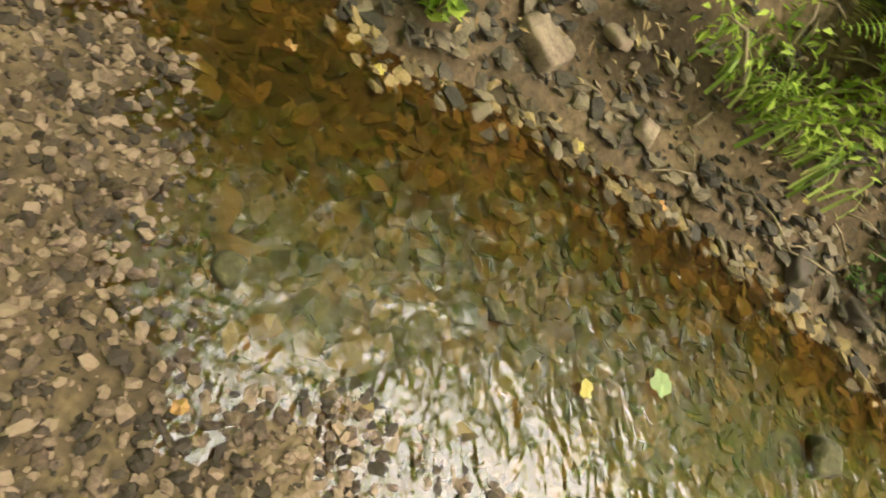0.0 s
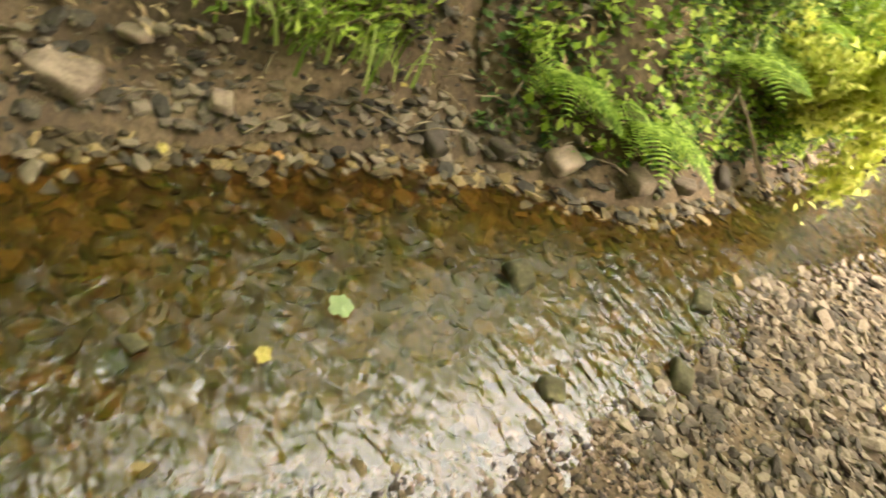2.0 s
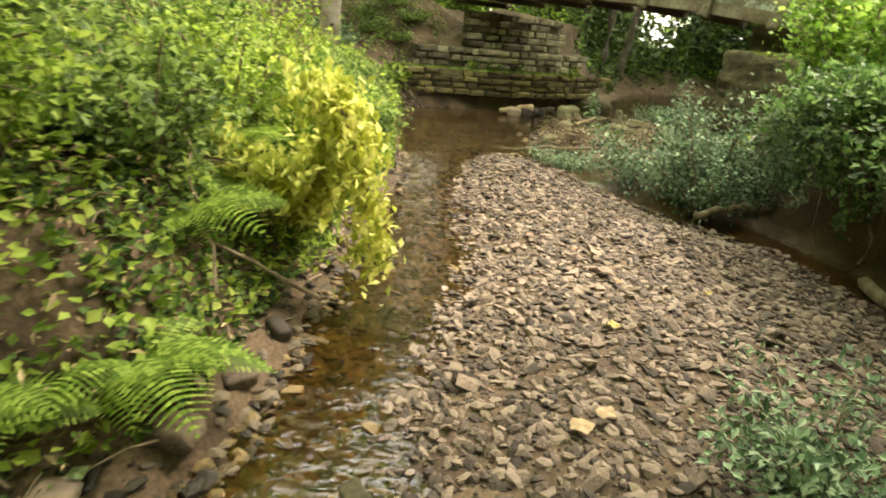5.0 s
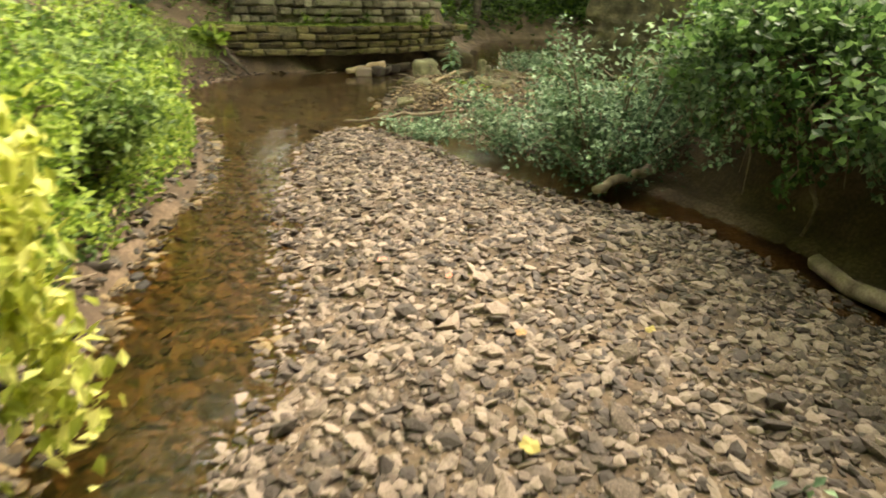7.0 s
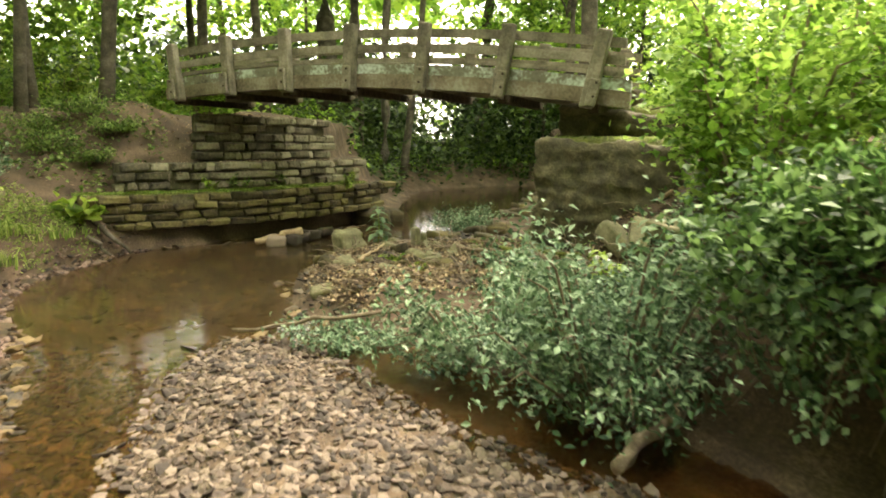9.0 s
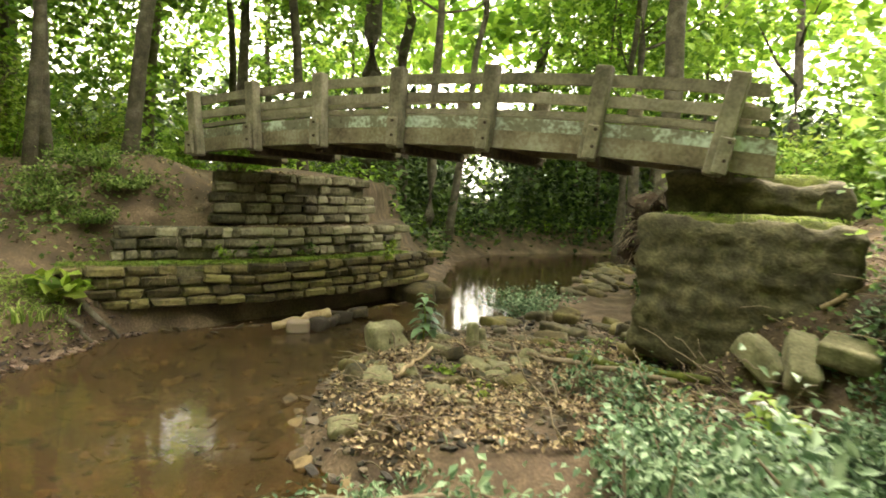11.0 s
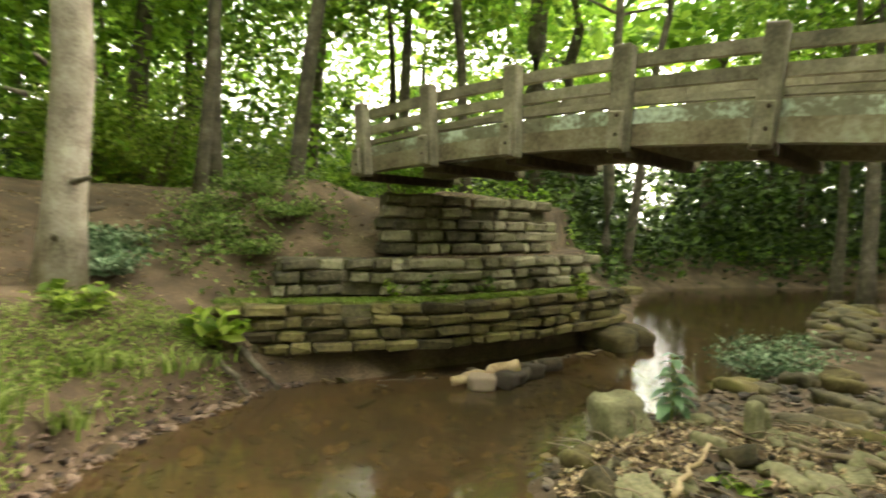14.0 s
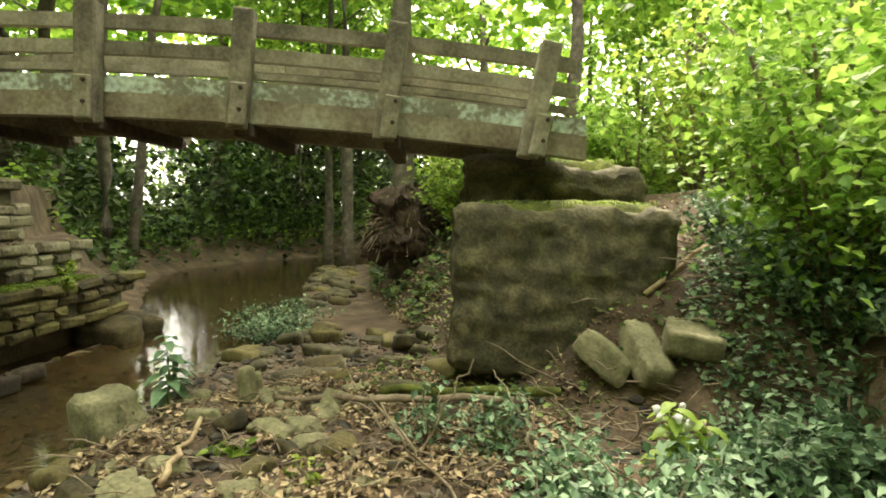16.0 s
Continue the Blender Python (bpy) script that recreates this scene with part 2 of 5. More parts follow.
ICO = bmesh.new()
bmesh.ops.create_icosphere(ICO, subdivisions=1, radius=1)
ICO_V = np.array([v.co[:] for v in ICO.verts])
ICO_F = np.array([[v.index for v in f.verts] for f in ICO.faces])
ICO.free()


def stone_mesh(centres, sizes, seed, flat=0.45):
    """Angular worn stones, twenty triangles each."""
    r = np.random.default_rng(seed)
    n = len(centres)
    jit = 1 + r.normal(0, 0.16, (n, len(ICO_V), 1))
    v = np.sign(ICO_V) * np.abs(ICO_V) ** 0.75
    v = v[None] * jit
    dims = np.stack([r.uniform(0.75, 1.25, n), r.uniform(0.5, 0.95, n), r.uniform(0.6, 1.3, n) * flat], 1)
    v = v * dims[:, None] * np.asarray(sizes).reshape(-1, 1, 1) * 0.5
    az, tx, ty = r.uniform(0, 2 * np.pi, n), r.normal(0, 0.25, n), r.normal(0, 0.25, n)
    X, Y, Z = v[..., 0], v[..., 1], v[..., 2]
    Z = Z + X * tx[:, None] + Y * ty[:, None]
    c, s = np.cos(az)[:, None], np.sin(az)[:, None]
    v = np.stack([X * c - Y * s, X * s + Y * c, Z], 2) + np.asarray(centres)[:, None]
    faces = (np.arange(n)[:, None, None] * len(ICO_V) + ICO_F[None]).reshape(-1, 3)
    return v.reshape(-1, 3), faces


# ---- the lie of the land ----
def smooth_line(pts, k=4):
    p = np.array(pts, float)
    q = np.vstack([2 * p[0] - p[1], p, 2 * p[-1] - p[-2]])
    out = []
    for i in range(1, len(q) - 2):
        for u in np.arange(k) / k:
            out.append(0.5 * (2 * q[i] + (q[i + 1] - q[i - 1]) * u + (2 * q[i - 1] - 5 * q[i] + 4 * q[i + 1] - q[i + 2]) * u ** 2 + (3 * q[i] - q[i - 1] - 3 * q[i + 1] + q[i + 2]) * u ** 3))
    return np.array(out + [p[-1]])


# water's edge: far bank, near beach and gravel bar, right bank with the island of debris
LEFT = smooth_line([(-9, -5), (-3.2, -1.2), (-1.95, -0.25), (-1.5, 0.15), (-1.63, 0.6), (-1.53, 0.95), (-1.48, 1.5), (-1.3, 2.25), (-1.0, 2.8), (-0.9, 3.2), (-0.93, 3.9), (-0.94, 4.7), (-1.0, 5.6), (-1.08, 6.5), (-1.05, 7.3), (-1.2, 8.3), (-1.55, 9.4), (-2.0, 10.3), (-2.33, 11.2), (-2.35, 12.0), (-2.05, 12.9), (-1.7, 13.7), (-0.3, 14.2), (1.1, 15.3), (2.1, 16.5), (2.6, 18), (3.2, 20.2), (4.0, 22.6), (5.8, 24.4), (9, 25.4), (22, 27.5)])
NEAR = smooth_line([(-8, -7), (-2.6, -1.9), (-1.02, -0.51), (-0.6, -0.32), (-0.3, -0.08), (-0.22, 0.4), (0.0, 1.1), (0.08, 1.7), (0.06, 2.3), (0.02, 2.9), (-0.16, 3.6), (-0.1, 4.2), (-0.03, 4.9), (0.04, 5.5), (-0.08, 6.0), (-0.23, 7.2), (-0.2, 8.7), (0.1, 9.5), (0.6, 9.1), (1.1, 8.1), (1.75, 7.2), (2.4, 6.6), (2.65, 5.9), (2.75, 5.2), (2.85, 4), (3.1, 2.6)])
RIGHT = smooth_line([(3.1, 2.6), (3.4, 4), (3.3, 5.2), (3.1, 6.2), (2.75, 7.1), (2.3, 8.0), (1.7, 8.9), (1.1, 9.6), (0.6, 10.3), (0.48, 11.0), (0.65, 11.9), (1.05, 12.3), (1.5, 12.9), (2.0, 13.5), (2.6, 14.0), (3.3, 14.6), (4.9, 17), (6.4, 19.6), (8, 21.4), (11, 22.8), (22, 24.5)])
BANK = smooth_line([(4.2, -6), (4.0, 1), (3.6, 3.5), (3.4, 5.5), (3.1, 7), (3.0, 8.0), (3.3, 8.7), (3.75, 9.4), (3.75, 10.0), (3.55, 10.6), (3.6, 11.3), (3.9, 12.6), (5.0, 14.5), (6.5, 17.5), (9.0, 20.6), (14, 22.2), (24, 23.5)])


def line_distance(P, line):
    best = np.full(len(P), 1e9)
    for a, b in zip(line[:-1], line[1:]):
        d = b - a
        t = np.clip(((P - a) @ d) / (d @ d), 0, 1)
        q = P - a - t[:, None] * d
        best = np.minimum(best, np.einsum("ij,ij->i", q, q))
    return np.sqrt(best)


def inside(P, poly):
    c = np.zeros(len(P), bool)
    for a, b in zip(poly, np.roll(poly, -1, 0)):
        if a[1] == b[1]:
            continue
        hit = ((a[1] > P[:, 1]) != (b[1] > P[:, 1])) & (P[:, 0] < (b[0] - a[0]) * (P[:, 1] - a[1]) / (b[1] - a[1]) + a[0])
        c ^= hit
    return c


WET = np.vstack([LEFT, RIGHT[::-1], NEAR[::-1][1:]])
EAST = np.vstack([BANK, [(400, 23.5), (400, -6)]])


def ss(a, b, x):
    t = np.clip((x - a) / (b - a), 0, 1)
    return t * t * (3 - 2 * t)


def lumps(P, s, seed):
    """Soft unevenness from a few crossed waves."""
    r = np.random.default_rng(seed)
    out = np.zeros(len(P))
    for k in range(9):
        a, f, ph = r.uniform(0, 6.28), s * r.uniform(0.6, 2.6), r.uniform(0, 6.28)
        out += np.sin((P[:, 0] * np.cos(a) + P[:, 1] * np.sin(a)) * f + ph) / 9
    return out


def heights(P):
    P = np.asarray(P, float)
    x, y = P[:, 0], P[:, 1]
    dl, dn, dr = line_distance(P, LEFT), line_distance(P, NEAR), line_distance(P, RIGHT)
    wet = inside(P, WET)
    d = np.minimum(np.minimum(dl, dn), dr)
    deep = 0.09 + 0.3 * ss(8.5, 10.5, y)
    h_wet = -deep * ss(0, 0.6 + 0.5 * ss(8, 10, y), d)
    # far bank: steep and earthy at first, a low grassy bank by the pool, terraces behind the wall
    steep = 0.06 + 0.75 * ss(0, 0.75, dl) + 0.75 * ss(0.6, 2.6, dl) + 0.03 * np.minimum(dl, 30)
    steep = np.where(y < 1.2, steep * (0.55 + 0.45 * ss(-1.5, 1.2, y)), steep)
    grassy = 0.42 * ss(0, 0.22, dl) + 0.5 * ss(0.15, 1.1, dl) + 0.75 * ss(1.0, 3.8, dl) + 0.02 * np.minimum(dl, 40)
    slope = 0.2 + 0.4 * ss(0, 0.15, dl) + 0.45 * ss(0.35, 1.7, dl) + 1.0 * ss(1.3, 5.0, dl) + 0.8 * np.exp(-((x + 2.4) ** 2 + (y - 16.2) ** 2) / 1.7)
    steps = 0.76 * ss(0.34, 0.42, dl) + 0.42 * ss(0.66, 0.78, dl) + 0.75 * ss(1.26, 1.4, dl) + 0.2 * ss(1.5, 3, dl) - 0.2 * (1 - ss(0.15, 0.36, dl))
    w = ss(-1.6, -0.5, x) * ss(13.2, 13.7, y)
    shore = slope * (1 - w) + steps * w
    far = 0.1 + 0.6 * ss(0, 1.0, dl) + 0.4 * ss(1, 5, dl)
    wf = ss(1.9, 2.4, x) * ss(16, 16.8, y)
    shore = shore * (1 - wf) + far * wf
    b1, b2 = ss(8.6, 10.2, y), ss(13.0, 14.2, y + 0.35 * (-x - 1.7))
    left = steep * (1 - b1) + grassy * b1 * (1 - b2) + shore * b1 * b2
    # near beach and bar
    near = 0.07 * ss(0, 0.5, dn) + 0.03 * ss(0.4, 1.2, dn)
    # right bank
    db = np.where(inside(P, EAST), line_distance(P, BANK), -line_distance(P, BANK))
    foot = 0.06 + 0.2 * ss(0, 0.45, dr) * (1 - ss(12.1, 12.9, y)) * ss(9, 9.8, y)
    rise = 0.95 * ss(-0.1, 0.9 - 0.55 * (1 - ss(7.6, 9.2, y)), db) + 0.55 * ss(0.7, 3.2, db) + 0.02 * np.clip(db, 0, 40)
    right = foot + rise
    side = np.where((dl <= dn) & (dl <= dr), left, np.where(dn <= dr, near + rise * (y < 3.5), right))
    h = np.where(wet, h_wet, side)
    return h + lumps(P, 3.0, 1) * 0.05 * ss(0.1, 0.8, d) + lumps(P, 11.0, 2) * 0.018


def ground_z(x, y):
    return float(heights([(x, y)])[0])


def axis(lo, hi, step, far):
    core = np.arange(lo, hi, step)
    out = step * 1.25 ** np.arange(1, 60)
    out = np.cumsum(out)
    out = out[out < far]
    return np.concatenate([(lo - out)[::-1], core, core[-1] + out])


GX, GY = axis(-4.5, 6.5, 0.07, 350), axis(-2.5, 18, 0.07, 350)
XX, YY = np.meshgrid(GX, GY)
GP = np.stack([XX.ravel(), YY.ravel()], 1)
GZ = heights(GP)
nx = len(GX)
idx = np.arange(len(GP)).reshape(len(GY), nx)
gf = np.stack([idx[:-1, :-1], idx[:-1, 1:], idx[1:, 1:], idx[1:, :-1]], -1).reshape(-1, 4)
ground = tagged(link("ground", mesh_of("ground", np.column_stack([GP, GZ]), gf, M_SOIL, True)), "bare brown earth, banks and stream bed in a wood", "ground", kind="structure")

wgrid_x, wgrid_y = np.arange(-14, 16, 1.0), np.arange(-10, 40, 1.0)
WX, WY = np.meshgrid(wgrid_x, wgrid_y)
wi = np.arange(WX.size).reshape(WX.shape)
wf_ = np.stack([wi[:-1, :-1], wi[:-1, 1:], wi[1:, 1:], wi[1:, :-1]], -1).reshape(-1, 4)
water = tagged(link("water", mesh_of("water", np.column_stack([WX.ravel(), WY.ravel(), 0 * WX.ravel()]), wf_, M_WATER, True)), "shallow clear brown stream water over stones", "water", kind="structure")


def scatter(n, region, seed):
    """n random places in a box of the plan, with the height of the land."""
    r = np.random.default_rng(seed)
    p = np.column_stack([r.uniform(region[0], region[2], n), r.uniform(region[1], region[3], n)])
    return p, heights(p), r

# ---- stone terraces on the far bank ----
def along(line, s):
    seg = np.hypot(*np.diff(line, axis=0).T)
    c = np.concatenate([[0], np.cumsum(seg)])
    s = min(max(s, 0), c[-1] - 1e-6)
    i = int(np.searchsorted(c, s, "right")) - 1
    u = (s - c[i]) / seg[i]
    p = line[i] * (1 - u) + line[i + 1] * u
    d = (line[i + 1] - line[i]) / seg[i]
    return p, d


WALL_LINE = smooth_line([(-2.35, 13.42), (-1.95, 13.55), (-1.2, 13.85), (-0.3, 14.2), (0.4, 14.7), (1.1, 15.3), (1.8, 16.0), (2.4, 16.7)], 6)
BRICK_MESHES = {}


def brick_mesh(l, h, mat, k):
    key = (round(l, 2), round(h, 2), mat.name, k)
    if key not in BRICK_MESHES:
        bm = box(l - 0.016, 0.18, h - 0.014 - 0.006 * k, 0.024, rough=0.014, seed=int(l * 100) + int(h * 1000) + k)
        me = bpy.data.meshes.new("brick")
        bm.to_mesh(me)
        bm.free()
        me.materials.append(mat)
        BRICK_MESHES[key] = me
    return BRICK_MESHES[key]


def stone_wall(name, label, setback, s0, s1, z0, courses, course, mat, seed):
    """A curved dry-stone retaining wall: a dark core with single stones before it."""
    r = random.Random(seed)
    wall = thing(name, label, "stone wall", kind="structure")
    core_v, core_f, n = [], [], 40
    top = z0 + courses * course
    for i in range(n + 1):
        p, d = along(WALL_LINE, s0 + (s1 - s0) * i / n)
        nrm = np.array([-d[1], d[0]])
        a, b = p + nrm * (setback + 0.07), p + nrm * (setback + 0.5)
        core_v += [(a[0], a[1], z0 + 0.01), (a[0], a[1], top - 0.02), (b[0], b[1], top - 0.02), (b[0], b[1], z0 + 0.01)]
    for i in range(n):
        for k in range(4):
            core_f.append((4 * i + k, 4 * i + 4 + k, 4 * i + 4 + (k + 1) % 4, 4 * i + (k + 1) % 4))
    core_f += [(0, 1, 2, 3), (4 * n + 3, 4 * n + 2, 4 * n + 1, 4 * n)]
    link("core", mesh_of("core", core_v, core_f, M_CONC), wall)
    for c in range(courses):
        s = s0 + r.uniform(-0.1, 0.05)
        while s < s1:
            l = r.choice((0.16, 0.22, 0.28, 0.33, 0.4, 0.5))
            p, d = along(WALL_LINE, s + l / 2)
            nrm = np.array([-d[1], d[0]])
            q = p + nrm * (setback + 0.08 + r.uniform(-0.03, 0.03))
            if r.random() > 0.05:
                b = link("stone", brick_mesh(l, course, mat, r.randrange(3)), wall)
                b.matrix_basis = pose(q[0], q[1], z0 + (c + 0.5) * course + r.uniform(-0.008, 0.008), r.uniform(-6, 6), r.uniform(-3.5, 3.5), math.degrees(math.atan2(d[1], d[0])) + r.uniform(-5, 5))
            s += l
    return wall


# ---- the timber footbridge ----
B0, BU = Vector((-1.227, 15.015, 0)), Vector((0.839, -0.667, 0))
STEP = BU.length
BD = BU.normalized()
BN = Vector((-BD.y, BD.x, 0))
WIDTH = 1.25


def arch(k):
    return 2.292 - 0.019 * (k - 2.4) ** 2


def bridge_beam(bm, k0, k1, off, z0, z1, depth, seg=4):
    """A board that follows the arch from post k0 to k1."""
    vs = []
    for i in range(seg + 1):
        k = k0 + (k1 - k0) * i / seg
        p = B0 + BD * (STEP * k) + BN * off
        z = arch(k)
        for dy, dz in ((0, z0), (depth, z0), (depth, z1), (0, z1)):
            q = p + BN * dy
            vs.append(bm.verts.new((q.x, q.y, z + dz)))
    for i in range(seg):
        for j in range(4):
            a, b = 4 * i + j, 4 * i + (j + 1) % 4
            bm.faces.new((vs[a], vs[a + 4], vs[b + 4], vs[b]))
    bm.faces.new(vs[:4][::-1])
    bm.faces.new(vs[-4:])
    return bm


def footbridge():
    br = thing("footbridge", "arched weathered timber footbridge with rails and green lichen stains", "footbridge")
    for off, sgn in ((0.0, -1), (WIDTH, 1)):
        for k in range(7):
            if k < 6:
                part("beam", bridge_beam(bmesh.new(), k - 0.02 if k else -0.3, k + 0.98 if k < 5 else 6.35, off, 0.0, 0.175, 0.14), M_LOWBEAM, br, "worn brown side beam", False)
                part("beam", bridge_beam(bmesh.new(), k - 0.02 if k else -0.3, k + 0.98 if k < 5 else 6.35, off + 0.02, 0.178, 0.3, 0.1), M_BEAM, br, "lichen-stained side beam", False)
                for z0, z1 in ((0.325, 0.375), (0.45, 0.545), (0.635, 0.735)):
                    part("rail", bridge_beam(bmesh.new(), k + 0.003 - (0.25 if k == 0 else 0), k + 0.997 + (0.28 if k == 5 else 0), off + 0.015, z0, z1, 0.07), M_WOOD, br)
            p = B0 + BD * (STEP * k) + BN * (off + (-0.075 if sgn < 0 else 0.215))
            lean = math.degrees(math.atan(0.038 * (k - 2.4) / STEP)) * 1.6
            ang = math.degrees(math.atan2(BD.y, BD.x))
            post = part("post", box(0.15, 0.13, 0.85, 0.012, rough=0.004, seed=k), M_WOOD, br)
            post.matrix_basis = pose(p.x, p.y, arch(k) + 0.365, 0, lean, ang)
            foot = part("post_cheek", box(0.12, 0.05, 0.3, 0.01), M_WOOD, br)
            q = p + BN * (-0.096 if sgn < 0 else 0.096)
            foot.matrix_basis = pose(q.x, q.y, arch(k) + 0.11, 0, lean, ang)
            for dz in (0.02, 0.17):
                bm = bmesh.new()
                bmesh.ops.create_cone(bm, segments=8, radius1=0.018, radius2=0.014, depth=0.03, cap_ends=True)
                bolt = part("bolt", bm, M_ROOT, foot, "dark iron bolt")
                bolt.matrix_basis = pose(0.02, 0.028 * sgn, dz - 0.06, 90, 0, 0)
    n = 46
    for i in range(n):
        k = -0.25 + 6.55 * (i + 0.5) / n
        p = B0 + BD * (STEP * k) + BN * (WIDTH / 2 + 0.07)
        pl = part("deck_plank", box(STEP * 6.55 / n - 0.012, WIDTH - 0.16, 0.05, 0.005), M_WOOD, br)
        pl.matrix_basis = pose(p.x, p.y, arch(k) + 0.255, 0, math.degrees(math.atan(0.038 * (k - 2.4) / STEP)), math.degrees(math.atan2(BD.y, BD.x)))
    for k in range(7):
        p = B0 + BD * (STEP * k) + BN * (WIDTH / 2 + 0.07)
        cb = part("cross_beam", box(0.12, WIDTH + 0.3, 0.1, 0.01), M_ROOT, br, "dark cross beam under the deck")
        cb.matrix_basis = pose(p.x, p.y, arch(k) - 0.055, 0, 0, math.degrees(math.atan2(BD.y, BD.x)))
    return br


stone_wall("wall_1", "mossy lower dry-stone retaining wall beside the pool", 0.0, 0.1, 5.5, 0.28, 4, 0.125, M_MOSSY, 3)
stone_wall("wall_2", "middle dry-stone terrace wall with weeds", 0.55, 0.6, 5.4, 0.78, 3, 0.14, M_STONE, 4)
stone_wall("wall_3", "upper dry-stone abutment wall below the footbridge", 1.15, 1.85, 5.2, 1.2, 5, 0.152, M_STONE, 5)
footbridge()


def rock(name, label, place, size, mat, seed, rough=0.06, turn=0.0, category="rock", cuts=4, tilt=(0, 0), group="", parent=None, square=7):
    """A broken block with worn corners and an uneven skin."""
    bm = bmesh.new()
    bmesh.ops.create_cube(bm, size=2)
    bmesh.ops.subdivide_edges(bm, edges=bm.edges[:], cuts=cuts, use_grid_fill=True)
    off = Vector((seed * 3.7, seed * 1.3, 0))
    for v in bm.verts:
        c = v.co.copy()
        k = (abs(c.x) ** square + abs(c.y) ** square + abs(c.z) ** square) ** (1 / square)
        c /= k
        p = Vector((c.x * size[0], c.y * size[1], c.z * size[2])) / 2
        strata = Vector((p.x * 1.5, p.y * 1.5, p.z * 9)) + off
        v.co = p + noise.noise_vector(p * 2.6 + off) * rough + noise.noise_vector(p * 9 + off) * rough * 0.45 + noise.noise_vector(p * 21 + off) * rough * 0.28 + Vector((c.x, c.y, 0)) * noise.noise(strata) * rough * 0.5
    ob = part(name, bm, mat, parent, "", True)
    ob.matrix_world = pose(*place, tilt[0], tilt[1], turn)
    return ob if parent else tagged(ob, label, category, group)


rock("masonry_block", "large old masonry block with a mossy top on the bank", (4.08, 11.02, 1.03), (1.62, 0.75, 1.22), M_CONC, 1, 0.055, -40, "masonry block", 44, square=18)
rock("abutment_block", "broken mossy abutment block under the bridge end", (4.5, 11.5, 1.72), (1.45, 0.85, 0.58), M_CONC, 2, 0.08, -38, "masonry block", 20, (0, 4), square=14)


# ---- trees ----
def tree_parts(name, label, height, r0, mat, seed, lean=(0, 0), limbs=6, crown=None, crown_mat=None, low=0.45, category="tree"):
    t = thing(name, label, category)
    r = random.Random(seed)
    pts, rad = [], []
    for i in range(13):
        u = i / 12
        pts.append((lean[0] * u + 0.25 * r.uniform(-1, 1) * u * (r0 * 4), lean[1] * u + 0.25 * r.uniform(-1, 1) * u * (r0 * 4), -0.4 + (height + 0.4) * u))
        rad.append(r0 * (1.0 - 0.75 * u) * (1.3 if i == 0 else 1))
    v, f = tube(pts, rad, 12, 0.06, seed)
    link("trunk", mesh_of("trunk", v, f, mat, True), t)
    for k in range(limbs):
        u = r.uniform(low, 0.95)
        i = int(u * 12)
        a = r.uniform(0, 6.28)
        L = height * r.uniform(0.14, 0.3)
        p = Vector(pts[i])
        lp = [p + Vector((math.cos(a) * L * s, math.sin(a) * L * s, L * s * r.uniform(0.3, 0.8))) for s in (0, 0.35, 0.7, 1)]
        v, f = tube(lp, [rad[i] * 0.45, rad[i] * 0.3, rad[i] * 0.18, 0.01], 6)
        link("limb", mesh_of("limb", v, f, mat, True), t)
    if crown:
        link("crown", crown, t)
    return t


def crown_mesh(seed, height, spread, n, size, low, mat):
    """Many small leaves gathered in uneven clumps."""
    r = np.random.default_rng(seed)
    m = 46
    cz = r.uniform(low, 1.0, m) * height
    u = (cz / height - low) / (1 - low)
    rad = spread * (0.35 + 0.75 * np.sin(np.pi * np.clip(u * 0.85 + 0.12, 0, 1))) * np.sqrt(r.uniform(0.1, 1, m))
    a = r.uniform(0, 6.28, m)
    cs = np.column_stack([rad * np.cos(a), rad * np.sin(a), cz])
    k = r.integers(0, m, n)
    p = cs[k] + r.normal(0, 1, (n, 3)) * np.array([0.16, 0.16, 0.09]) * spread
    v, f = leaf_mesh(p, r.uniform(0.6, 1.4, n) * size, seed, droop=0.3, slim=0.75)
    return mesh_of("crown", v, f, mat)


EYE = Vector((0.43, 8.08, 0))


def bearing(degrees, distance, eye=EYE):
    """A place at a compass bearing (to the left of the walk's direction) and distance from where the walk ends."""
    a = radians(degrees)
    return eye.x - math.sin(a) * distance, eye.y + math.cos(a) * distance


CROWNS = [crown_mesh(20 + k, 13.0, 2.9, 3000, 0.2, 0.3, M_LEAF["canopy"]) for k in range(4)]

fx, fy = -3.52, 12.95
fir = tree_parts("conifer", "tall pale-barked conifer trunk with dead branch stubs beside the path", 13, 0.185, M_FIR, 5, (0.5, 0.3), 5, None, low=0.6)
fir.location = (fx, fy, ground_z(fx, fy))
for k in range(16):
    r = random.Random(k)
    a, z, L = r.uniform(0, 6.28), 0.4 + k * 0.24, r.uniform(0.05, 0.2)
    p = Vector((math.cos(a) * 0.2, math.sin(a) * 0.2, z))
    v, f = tube([p, p + Vector((math.cos(a), math.sin(a), 0.2)) * L], [0.03, 0.018], 6)
    link("branch_stub", mesh_of("branch_stub", v, f, M_BARK, True), fir)

